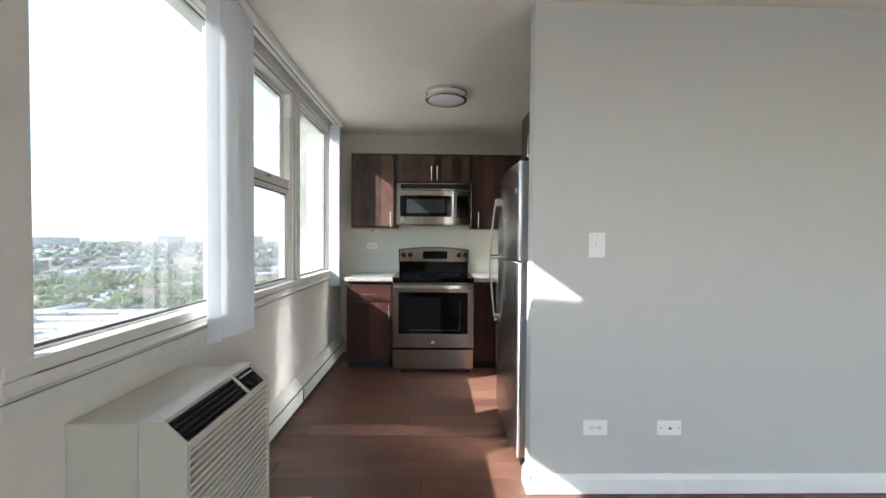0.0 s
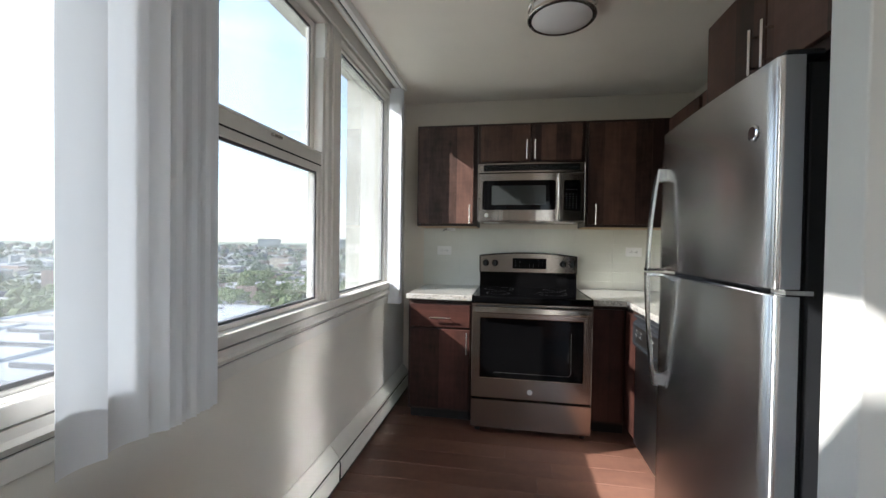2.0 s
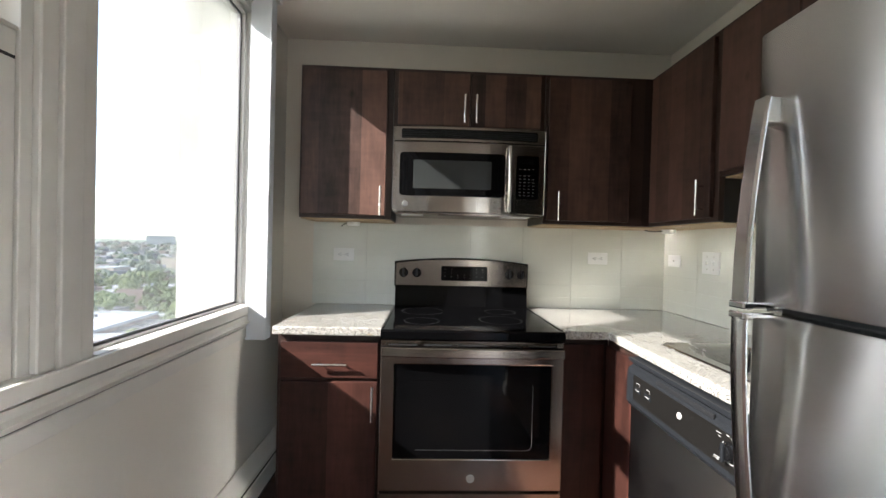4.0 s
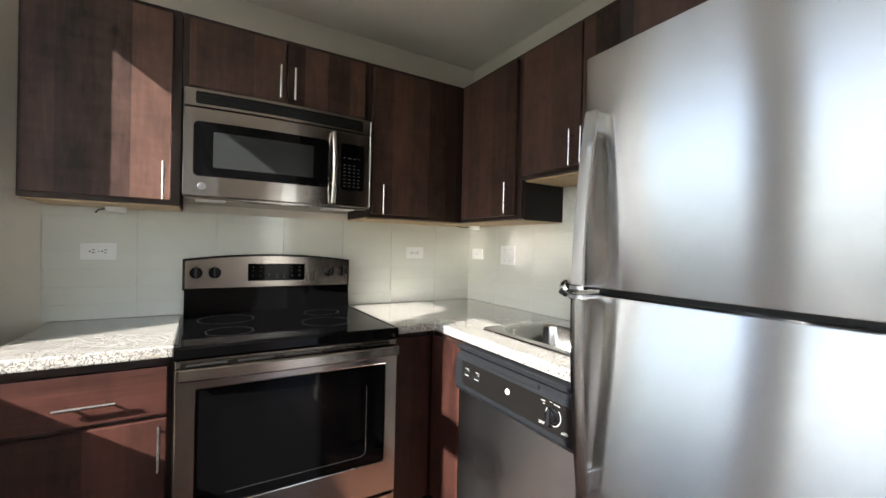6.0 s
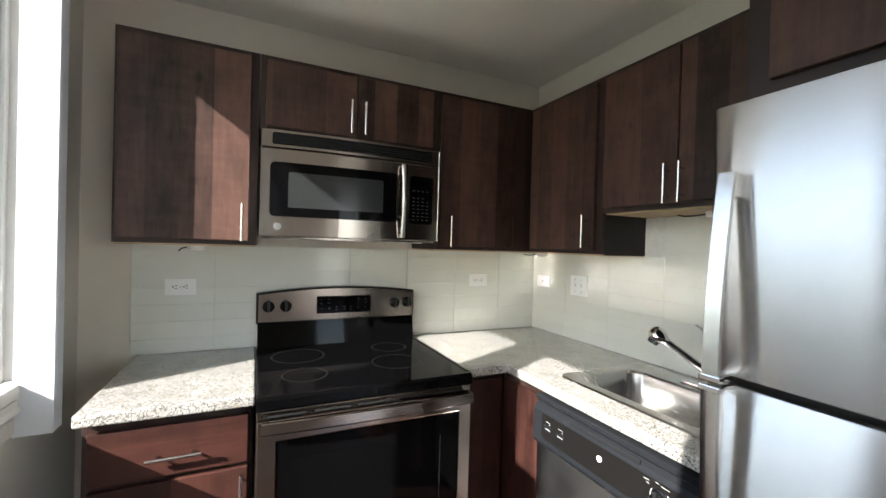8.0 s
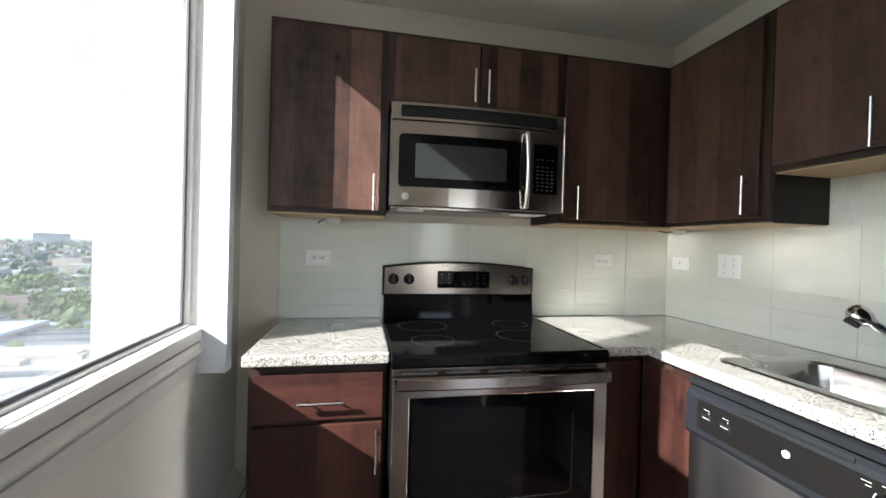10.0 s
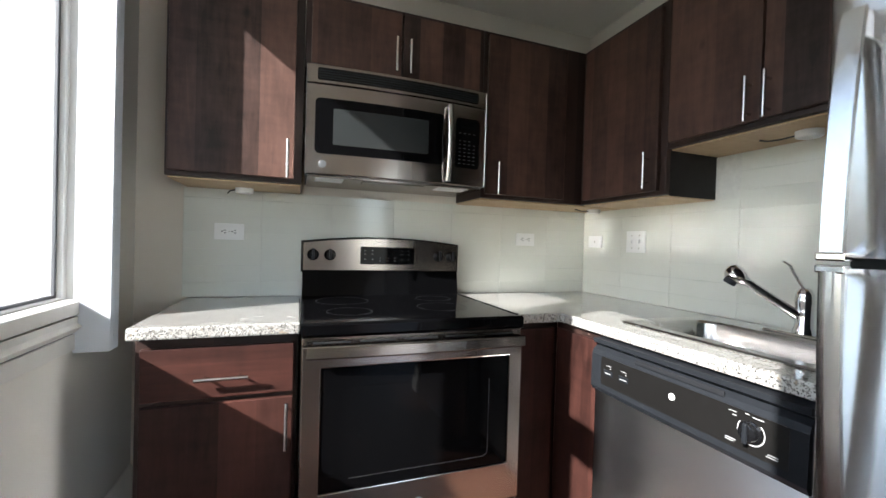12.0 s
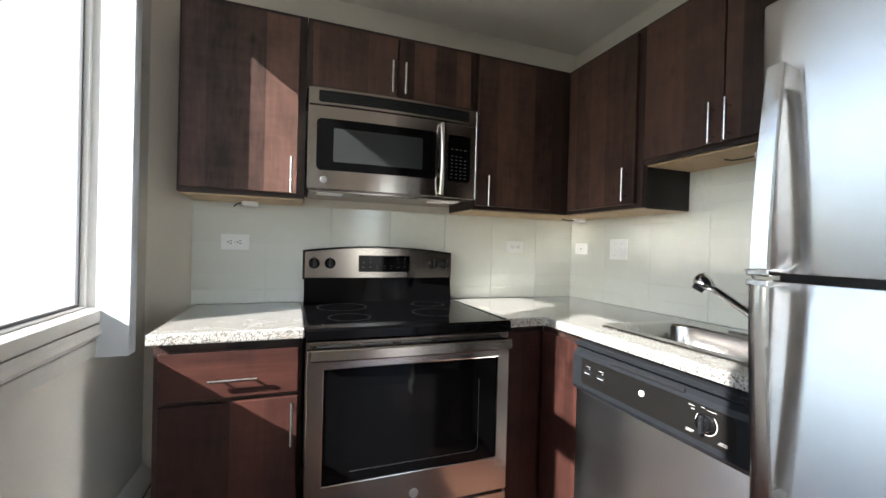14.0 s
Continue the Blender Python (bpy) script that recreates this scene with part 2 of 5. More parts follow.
SIDEDK = mat("dark_side_panel", (0.020, 0.0185, 0.018), 0.5, spec=0.2, var=0.15, scale=30)
STEEL = mat("brushed_steel", (0.34, 0.302, 0.272), 0.19, 1.0, brushed=0.5)
STEELD = mat("brushed_steel_dishwasher", (0.88, 0.88, 0.88), 0.42, 1.0, brushed=1.0)
BADGE = mat("badge_metal", (0.30, 0.30, 0.30), 0.35, 1.0, scale=60, rvar=0.03)
STEELV = mat("brushed_steel_fridge", (0.74, 0.74, 0.75), 0.26, 1.0, brushed=1.0)
CHROME = mat("chrome", (0.78, 0.78, 0.79), 0.06, 1.0, rvar=0.03, scale=30)
NICKEL = mat("satin_nickel", (0.66, 0.64, 0.61), 0.24, 1.0, rvar=0.05, scale=60)
SINKM = mat("sink_steel", (0.62, 0.61, 0.59), 0.24, 1.0, var=0.05, scale=70, rvar=0.06, stretch=(1, 0.2, 1))
BLKGL = mat("black_glass", (0.0018, 0.0018, 0.002), 0.05, spec=0.09, rvar=0.02, scale=9)
BLKEN = mat("black_enamel", (0.006, 0.006, 0.0065), 0.14, spec=0.3, rvar=0.05, scale=12, var=0.1)
BLKPL = mat("black_plastic", (0.014, 0.0145, 0.016), 0.36, spec=0.3, var=0.12, scale=40, bump=0.05)
DWGREY = mat("dishwasher_grey_plastic", (0.0125, 0.0138, 0.0160), 0.40, spec=0.16, var=0.1, scale=40, bump=0.04)
WINGL = mat("oven_window_glass", (0.0022, 0.0022, 0.0024), 0.05, spec=0.09, rvar=0.03, scale=7)
MWSCR = mat("microwave_screen", (0.020, 0.022, 0.022), 0.16, spec=0.3, rvar=0.03, scale=9)
DIMMARK = mat("faint_printed_mark", (0.13, 0.13, 0.13), 0.5, var=0.05)
MARK = mat("printed_mark", (0.42, 0.42, 0.41), 0.5, var=0.05)
STEELH = mat("satin_steel_handle", (0.66, 0.655, 0.64), 0.22, 1.0, brushed=0.6)
INLAY = mat("control_inlay", (0.0085, 0.008, 0.0075), 0.30, spec=0.25, var=0.1, scale=40)
RING = mat("burner_ring", (0.016, 0.016, 0.016), 0.3, var=0.1)
PLATE = mat("white_plate", (0.80, 0.80, 0.78), 0.35, var=0.02, scale=20)
HOLE = mat("socket_slot", (0.02, 0.02, 0.02), 0.6, var=0.1)
CREAM = mat("cream_enamel", (0.53, 0.505, 0.43), 0.42, var=0.05, scale=12, bump=0.05)
HEATP = mat("heater_enamel", (0.74, 0.72, 0.67), 0.40, var=0.05, scale=12, bump=0.05)
TILE = mat("glazed_tile", (0.67, 0.675, 0.61), 0.14, var=0.04, scale=5, rvar=0.03, jitter=0.02, coat=0.2, spec=0.5)
GROUT = mat("grout", (0.62, 0.62, 0.57), 0.8, var=0.1, scale=60, bump=0.2)
OPAL = mat("opal_glass", (0.80, 0.79, 0.80), 0.22, var=0.02, coat=0.3)
GRANITE = granite("granite")
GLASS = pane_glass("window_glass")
CONC = mat("exterior_concrete", (0.62, 0.60, 0.54), 0.85, var=0.12, scale=9, bump=0.5, bscale=70)
PLANK = wood("floor_plank", (0.098, 0.048, 0.033), (0.205, 0.107, 0.076), "x", stave=9.0, rough=0.33, grain=0.14, relief=0.03, knots=False, spec=0.5)
GROOVE = mat("floor_joint", (0.040, 0.022, 0.016), 0.7, var=0.1)
CORD = mat("white_cord", (0.70, 0.69, 0.66), 0.5, var=0.05)
BRASS = mat("dark_cord", (0.03, 0.028, 0.025), 0.5, var=0.1)


# ---------------------------------------------------------------- geometry helpers
def base_of(ob):
    v = Vector((0, 0, 0))
    while ob is not None:
        v += ob.location
        ob = ob.parent
    return v


def thing(name, loc, label, category, group="", kind=""):
    ob = new(name)
    ob.empty_display_size = 0.1
    ob.location = loc
    return tagged(ob, label, category, group, kind)


def part(name, bm, material, parent=None, label="", smooth=False, keep_normals=False):
    """Links a bmesh, given in world metres, as ONE mesh object under a thing or a part."""
    if not keep_normals:
        bmesh.ops.recalc_face_normals(bm, faces=bm.faces[:])
    if parent is not None:
        bmesh.ops.translate(bm, verts=bm.verts[:], vec=-base_of(parent))
    me = bpy.data.meshes.new(name)
    if smooth:
        for f in bm.faces:
            f.smooth = True
        for e in bm.edges:
            if len(e.link_faces) == 2 and e.calc_face_angle(0) > radians(35):
                e.smooth = False
    bm.to_mesh(me)
    bm.free()
    me.materials.append(material)
    ob = new(name, me)
    ob.parent = parent
    if label:
        ob["label"] = label
    return ob


def structure(name, bm, material, label, category):
    return tagged(part(name, bm, material), label, category, kind="structure")


def box(x0, x1, y0, y1, z0, z1, r=0.0, bm=None, seg=2):
    bm = bm or bmesh.new()
    m = Matrix.Translation(((x0 + x1) / 2, (y0 + y1) / 2, (z0 + z1) / 2)) @ Matrix.Diagonal((abs(x1 - x0), abs(y1 - y0), abs(z1 - z0), 1))
    vs = bmesh.ops.create_cube(bm, size=1, matrix=m)["verts"]
    if r:
        es = list({e for v in vs for e in v.link_edges})
        bmesh.ops.bevel(bm, geom=es, offset=r, segments=seg, affect="EDGES", profile=0.5)
    return bm


def prism(pts, vec, bm=None, r=0.0):
    """A flat outline drawn out along vec."""
    bm = bm or bmesh.new()
    vec = Vector(vec)
    a = [bm.verts.new(p) for p in pts]
    b = [bm.verts.new(Vector(p) + vec) for p in pts]
    n = len(pts)
    fs = [bm.faces.new(a), bm.faces.new(b[::-1])]
    for i in range(n):
        fs.append(bm.faces.new((a[i], b[i], b[(i + 1) % n], a[(i + 1) % n])))
    if r:
        es = [e for e in {e for f in fs[:2] for e in f.edges}]
        bmesh.ops.recalc_face_normals(bm, faces=fs)
        bmesh.ops.bevel(bm, geom=es, offset=r, segments=2, affect="EDGES", profile=0.5)
    return bm


def rrect(u0, u1, v0, v1, rad, n=5):
    out = []
    for cu, cv, a0 in ((u1 - rad, v1 - rad, 0), (u0 + rad, v1 - rad, 90), (u0 + rad, v0 + rad, 180), (u1 - rad, v0 + rad, 270)):
        for i in range(n + 1):
            a = radians(a0 + 90 * i / n)
            out.append((cu + rad * math.cos(a), cv + rad * math.sin(a)))
    return out


def rod(p0, p1, r, bm=None, seg=14, r2=None):
    bm = bm or bmesh.new()
    p0, p1 = Vector(p0), Vector(p1)
    d = p1 - p0
    m = Matrix.Translation((p0 + p1) / 2) @ d.to_track_quat("Z", "Y").to_matrix().to_4x4()
    bmesh.ops.create_cone(bm, cap_ends=True, segments=seg, radius1=r, radius2=r if r2 is None else r2, depth=d.length, matrix=m)
    return bm


def sweep(path, section, side, bm=None):
    """A section (u along side, v across) drawn along a path of points."""
    bm = bm or bmesh.new()
    side = Vector(side)
    rings = []
    P = [Vector(p) for p in path]
    for i, p in enumerate(P):
        t = (P[min(i + 1, len(P) - 1)] - P[max(i - 1, 0)]).normalized()
        s = (side - t * side.dot(t)).normalized()
        w = t.cross(s)
        rings.append([bm.verts.new(p + s * u + w * v) for u, v in section])
    n = len(section)
    for a, b in zip(rings, rings[1:]):
        for i in range(n):
            bm.faces.new((a[i], a[(i + 1) % n], b[(i + 1) % n], b[i]))
    bm.faces.new(rings[0][::-1])
    bm.faces.new(rings[-1])
    return bm


def circle(r, n=12):
    return [(r * math.cos(2 * math.pi * i / n), r * math.sin(2 * math.pi * i / n)) for i in range(n)]


def lathe(c, axis, prof, n=32, bm=None):
    """Turned shape: prof gives (along axis, radius)."""
    bm = bm or bmesh.new()
    q = Vector(axis).to_track_quat("Z", "Y").to_matrix()
    c = Vector(c)
    rings = [[bm.verts.new(c + q @ Vector((r * math.cos(2 * math.pi * i / n), r * math.sin(2 * math.pi * i / n), h))) for i in range(n)] for h, r in prof]
    for a, b in zip(rings, rings[1:]):
        for i in range(n):
            bm.faces.new((a[i], a[(i + 1) % n], b[(i + 1) % n], b[i]))
    bm.faces.new(rings[0][::-1])
    bm.faces.new(rings[-1])
    return bm


def cells(us, vs, empty, w0, w1, axes, bm=None):
    """A slab cut into cells, some left empty as openings; one closed solid. axes: which of xyz are u, v and the thickness."""
    bm = bm or bmesh.new()
    vert = {}

    def V(i, j, k):
        if (i, j, k) not in vert:
            p = [0, 0, 0]
            p[axes[0]], p[axes[1]], p[axes[2]] = us[i], vs[j], (w0, w1)[k]
            vert[i, j, k] = bm.verts.new(p)
        return vert[i, j, k]
    full = lambda i, j: 0 <= i < len(us) - 1 and 0 <= j < len(vs) - 1 and (i, j) not in empty
    for i in range(len(us) - 1):
        for j in range(len(vs) - 1):
            if not full(i, j):
                continue
            for k in (0, 1):
                bm.faces.new((V(i, j, k), V(i + 1, j, k), V(i + 1, j + 1, k), V(i, j + 1, k)))
            for di, dj, a, b in ((-1, 0, (i, j), (i, j + 1)), (1, 0, (i + 1, j), (i + 1, j + 1)), (0, -1, (i, j), (i + 1, j)), (0, 1, (i, j + 1), (i + 1, j + 1))):
                if not full(i + di, j + dj):
                    bm.faces.new((V(*a, 0), V(*b, 0), V(*b, 1), V(*a, 1)))
    bmesh.ops.recalc_face_normals(bm, faces=bm.faces[:])
    return bm


def soften(bm, r, seg=2):
    es = [e for e in bm.edges if len(e.link_faces) == 2 and e.calc_face_angle(0) > radians(40)]
    bmesh.ops.bevel(bm, geom=es, offset=r, segments=seg, affect="EDGES", profile=0.5)
    return bm


# ---------------------------------------------------------------- the setting
ZC = 2.43                      # ceiling
XW, XM, XO = -1.04, -1.15, -1.405   # window wall: inner face, frame line, outer face
XE, XR, YB = 1.235, 3.6, 5.0   # kitchen right wall, living room far wall, back wall
YS = -3.0                      # wall behind the camera
Y1, Y2 = 1.56, 4.60            # window band
YL0, YL1 = -2.75, 0.85         # unseen living room window, added for fill light, same wall
ZS, ZH = 0.955, 2.36           # stool and head
ZF = 0.895                     # foot of the window frames

floor = structure("floor", box(XO, XR + 0.1, YS - 0.1, YB + 0.1, -0.2, -0.004), GROOVE, "dark brown wood-look plank floor with a satin finish", "floor")
structure("ceiling", box(XM, XR + 0.1, YS - 0.1, YB + 0.1, ZC, ZC + 0.2), CEIL, "matte off-white painted concrete ceiling", "ceiling")
structure("wall_window", cells([YS - 0.1, YL0, YL1, Y1 - 0.10, Y2, YB + 0.1], [-0.003, ZF, ZH, ZC], {(1, 1), (3, 1)}, XM, XW, (1, 2, 0)), WALL,
          "off-white painted window wall below and around the window band", "wall")
structure("wall_facade", cells([YS - 0.1, YL0, YL1, Y1 - 0.112, Y2 + 0.002, YB + 0.1], [-0.2, ZF - 0.13, 2.500, ZC + 0.2], {(1, 1), (3, 1)}, XO, XM - 0.0005, (1, 2, 0)), CONC,
          "pale sunlit concrete outer leaf of the window wall", "wall")
structure("wall_back", box(XW, XE + 0.1, YB, YB + 0.1, -0.003, ZC), KWALL, "greige painted kitchen wall above the cabinets", "wall")
structure("wall_right", box(XE, XE + 0.1, 2.59, YB, -0.003, ZC), KWALL, "greige painted wall beside the kitchen counter", "wall")
structure("wall_partition", box(0.495, XR, 2.49, 2.585, -0.003, ZC, 0.004), PART, "pale grey painted partition wall beside the refrigerator", "wall")
structure("wall_east", box(XR, XR + 0.1, YS - 0.1, 2.49, -0.003, ZC), WALL, "plain painted living room wall", "wall")
# bare opening out of view, added and sized to let in fill light
structure("wall_south", cells([XW, 0.95, 3.40, XR], [-0.003, 0.30, 2.34, ZC], {(1, 1)}, YS - 0.1, YS, (0, 2, 1)), WALL, "plain painted living room wall with an opening added for fill light", "wall")


def baseboard():
    prof = [(0, 0.004), (0.014, 0.004), (0.014, 0.075), (0.009, 0.09), (0.006, 0.1), (0, 0.1)]
    structure("baseboard", prism([(0.495, 2.49 - d, z) for d, z in prof], (XR - 0.495, 0, 0)), TRIM, "white painted baseboard with a stepped top", "baseboard")
    structure("baseboard", prism([(0.495 - d, 2.4745, z) for d, z in prof], (0, 0.1105, 0)), TRIM, "white painted baseboard return at the wall end", "baseboard")


baseboard()


# ---------------------------------------------------------------- windows
def ring(y0, y1, z0, z1, w, x0, x1, r=0.003, name="frame", parent=None, material=FRAME, label=""):
    wl, wr, wb, wt = w if isinstance(w, tuple) else (w, w, w, w)
    bm = cells([y0, y0 + wl, y1 - wr, y1], [z0, z0 + wb, z1 - wt, z1], {(1, 1)}, x0, x1, (1, 2, 0))
    soften(bm, r, 1)
    return part(name, bm, material, parent, label)


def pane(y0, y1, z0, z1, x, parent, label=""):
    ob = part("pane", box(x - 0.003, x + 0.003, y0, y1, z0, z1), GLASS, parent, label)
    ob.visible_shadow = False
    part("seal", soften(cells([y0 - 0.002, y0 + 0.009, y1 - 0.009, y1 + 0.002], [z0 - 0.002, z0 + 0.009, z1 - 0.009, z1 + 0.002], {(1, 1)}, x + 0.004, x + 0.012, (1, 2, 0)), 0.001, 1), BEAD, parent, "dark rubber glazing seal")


XF = -1.045   # room-side face of the frames


def window(name, y0, y1, label, glazing, left=0.045):
    w = thing(name, (XF, (y0 + y1) / 2, ZS), label, "window", kind="structure")
    ring(y0, y1, ZF, ZH, (left, 0.045, 0.045, 0.032), -1.15, XF, name="window_frame", parent=w)
    part("inner_ledge", box(-1.0715, -1.0362, y0 + left + 0.001, y1 - 0.046, ZF + 0.0455, ZS - 0.001, 0.002), FRAME, w)
    glazing(w, y0 + left, y1 - 0.045)
    return w


def fixed(w, y0, y1):
    ring(y0 + 0.001, y1 - 0.001, ZF + 0.046, ZH - 0.033, 0.020, -1.125, -1.072, name="glazing_bead", parent=w)
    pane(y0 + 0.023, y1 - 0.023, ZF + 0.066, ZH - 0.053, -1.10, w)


def double_hung(w, y0, y1):
    z0, z1, zm = ZF + 0.046, ZH - 0.033, 1.64
    ring(y0 + 0.03, y1 - 0.03, zm - 0.045, z1 - 0.001, (0.035, 0.035, 0.06, 0.03), -1.135, -1.105, name="upper_sash", parent=w)
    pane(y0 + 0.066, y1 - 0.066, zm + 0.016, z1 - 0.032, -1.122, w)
    ring(y0 + 0.03, y1 - 0.03, z0 + 0.001, zm + 0.05, (0.035, 0.035, 0.03, 0.10), -1.102, -1.066, name="lower_sash", parent=w)
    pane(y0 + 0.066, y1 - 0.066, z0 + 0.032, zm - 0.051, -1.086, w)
    # proud dark strip that paints the shadow line below the meeting rail
    part("rail_shadow", box(-1.0665, -1.0652, y0 + 0.034, y1 - 0.034, zm - 0.018, zm - 0.011), SEAL, w, "dark strip drawn as the shadow line of the sash rail")
    part("rail_lip", box(-1.0662, -1.058, y0 + 0.034, y1 - 0.034, zm + 0.040, zm + 0.049, 0.002), FRAME, w)
    for yy in (y0 + 0.001, y1 - 0.029):
        part("sash_track", box(-1.14, -1.06, yy, yy + 0.028, z0, z1, 0.002), FRAME, w)
    part("sash_stop", box(-1.10, -1.052, y1 - 0.03, y1 - 0.003, z1 - 0.17, z1 - 0.002, 0.002), TRIM, w, "short white sash stop")
    for k, yy in enumerate((y0 + 0.22, y1 - 0.2)):
        part("sash_lift", box(-1.066, -1.050, yy, yy + 0.05, z0 + 0.004, z0 + 0.012, 0.002), SEAL, w, "small dark sash lift")
    part("lock", box(-1.066, -1.048, (y0 + y1) / 2 - 0.03, (y0 + y1) / 2 + 0.03, zm + 0.02, zm + 0.035, 0.004), NICKEL, w, "metal sash lock")


window("window_1", Y1 - 0.12, 2.60, "large fixed pane in an off-white painted frame", fixed, 0.095)
window("window_2", 2.64, 3.58, "double-hung sash window with an off-white frame", double_hung)
window("window_3", 3.64, Y2 + 0.005, "fixed pane at the kitchen end in an off-white frame", fixed)
# the last one is out of view, added so sky and sun fill the room
window("fill_window", YL0, YL1, "unseen fixed living room pane added to let in fill light", fixed)
for yy in (2.60, 3.58):
    structure("trim", box(-1.16, -1.036, yy + 0.001, yy + 0.059 if yy > 3 else yy + 0.039, ZF, ZH - 0.001, 0.003), FRAME, "off-white painted mullion post between windows", "window trim")


def sill():
    s = thing("window_sill", (XF, 3.0, ZS), "painted window stool and stepped apron under the windows", "window sill", kind="structure")
    part("stool", box(-1.0355, -1.020, Y1 - 0.06, Y2 + 0.004, ZS - 0.043, ZS - 0.002, 0.004), FRAME, s)
    prof = [(-1.0395, -0.047), (-1.0215, -0.047), (-1.0225, -0.068), (-1.0120, -0.078), (-1.0150, -0.082), (-1.0300, -0.098), (-1.0395, -0.098)]
    part("apron", soften(prism([(x, Y1 - 0.06, ZS + z) for x, z in prof], (0, Y2 + 0.062 - Y1, 0)), 0.0008, 1), FRAME, s)
    part("lower_apron", box(-1.0395, -1.029, Y1 - 0.06, Y2, ZS - 0.150, ZS - 0.1015, 0.003), FRAME, s)
    for z0, z1 in ((-0.0468, -0.0432), (-0.1012, -0.0982)):
        part("joint", box(-1.0395, -1.034, Y1 - 0.058, Y2 - 0.002, ZS + z0, ZS + z1), SEAL, s, "dark open joint")
    h = thing("window_head", (XF, 3.0, ZH), "painted head casing over the windows", "window trim", kind="structure")
    part("head_board", box(-1.0395, -1.026, Y1 - 0.06, Y2 + 0.002, ZH - 0.015, ZC - 0.001, 0.003), FRAME, h)
    structure("trim", box(-1.0395, -1.026, Y1 - 0.065, Y1 + 0.02, ZS - 0.085, ZH - 0.017, 0.003), FRAME, "off-white window side casing", "window trim")
    # outer sill and reveal
    structure("exterior_sill", box(-1.45, -1.152, Y1 - 0.11, Y2, ZF - 0.129, ZF - 0.095, 0.006), CONC, "pale exterior concrete sill", "exterior sill")


sill()
# unseen ledge, added and cut to shape the sun patch on the partition
bm = box(-1.95, -1.4055, -1.5, 1.41, 1.985, 2.085)
prism([(-2.05, -1.5, 1.985), (-2.05, 1.41, 1.985), (-2.05, 1.41, 2.612), (-2.05, 1.10, 3.060), (-2.05, -1.5, 3.060)], (0.0995, 0, 0), bm)
structure("sun_blocker", bm, CONC, "unseen concrete ledge added outside to shape the sun patch", "ledge")


# ---------------------------------------------------------------- vertical blinds
def vane(y, x0, x1, z0, z1, turn, parent, bow=0.006):
    """One curved slat, turned about its hanging axis."""
    xm, w = (x0 + x1) / 2, (x1 - x0)
    c, s = math.cos(radians(turn)), math.sin(radians(turn))
    pts, n = [], 8
    for k in range(n + 1):
        u = -w / 2 + w * k / n
        v = bow * (1 - (2 * u / w) ** 2)
        pts.append((u, v))
    for k in range(n, -1, -1):
        u = -w / 2 + w * k / n
        pts.append((u, bow * (1 - (2 * u / w) ** 2) - 0.0012))
    return part("vane", prism([(xm + u * c - v * s, y + u * s + v * c, z0) for u, v in pts], (0, 0, z1 - z0)), VANE, parent, smooth=True)


def blind():
    b = thing("vertical_blind", (-0.955, 3.0, ZC), "white vertical blind drawn open into two stacks", "blind")
    zt = 2.385
    tr = part("track", soften(cells([-0.985, -0.961, -0.949, -0.925], [zt, zt + 0.012, ZC - 0.001], {(1, 0)}, Y1 - 0.5, 4.58, (0, 2, 1)), 0.0015, 1), TRIM, b, "white aluminium ceiling track")
    part("track_slot", box(-0.960, -0.950, Y1 - 0.48, 4.575, zt + 0.006, zt + 0.013), SEAL, b, "dark slot of the track")
    part("end_cap", box(-0.987, -0.923, 4.581, 4.591, zt - 0.002, ZC - 0.001, 0.002), TRIM, b)
    vane(2.297, -1.000, -0.911, 0.80, zt, 82, b, 0.012)
    vane(2.392, -1.003, -0.914, 0.80, zt, 78, b, 0.012)
    for k in range(11):
        vane(2.440 + 0.0155 * k, -1.003 + 0.002 * (k % 3), -0.914 + 0.002 * (k % 3), 0.80, zt, 50 + 4 * math.sin(k * 2.1), b)
    for k in range(6):
        vane(4.512 + 0.012 * k, -1.034, -0.941, 0.795, zt, 0, b, 0.002)
    bm = bmesh.new()
    for k in range(165):
        m = Matrix.Translation((-0.945, 2.612, 0.98 + k * 0.0085))
        bmesh.ops.create_icosphere(bm, subdivisions=1, radius=0.0026, matrix=m)
    part("bead_chain", bm, BRASS, b, "beaded control chain")


blind()


# ---------------------------------------------------------------- baseboard heater
def heater():
    h = thing("baseboard_heater", (-1.0, 3.5, 0), "long cream baseboard heater cover along the window wall", "heater")
    for y0, y1 in ((2.30, 3.565), (3.572, 4.985)):
        prof = [(-1.038, 0.205), (-1.033, 0.205), (-0.988, 0.150), (-0.984, 0.135), (-0.988, 0.132), (-0.994, 0.145), (-1.034, 0.195), (-1.038, 0.195)]
        part("top_cover", prism([(x, y0, z) for x, z in prof], (0, y1 - y0, 0)), HEATP, h)
        prof = [(-0.985, 0.026), (-0.981, 0.026), (-0.979, 0.118), (-0.985, 0.122)]
        part("front_panel", prism([(x, y0 + 0.002, z) for x, z in prof], (0, y1 - y0 - 0.004, 0)), HEATP, h)
    part("joint_strip", box(-0.983, -0.976, 3.5655, 3.5715, 0.026, 0.120, 0.001), SEAL, h, "dark joint between the cover lengths")
    # plain black blocks behind the panels; the shade of the gaps is their colour
    part("gap_core", box(-1.035, -0.99, 2.3, 4.98, 0.02, 0.125), SEAL, h, "plain black core that paints the shade in the gaps")
    part("foot", box(-1.036, -0.99, 2.3, 4.98, 0.0, 0.02), SEAL, h)


heater()


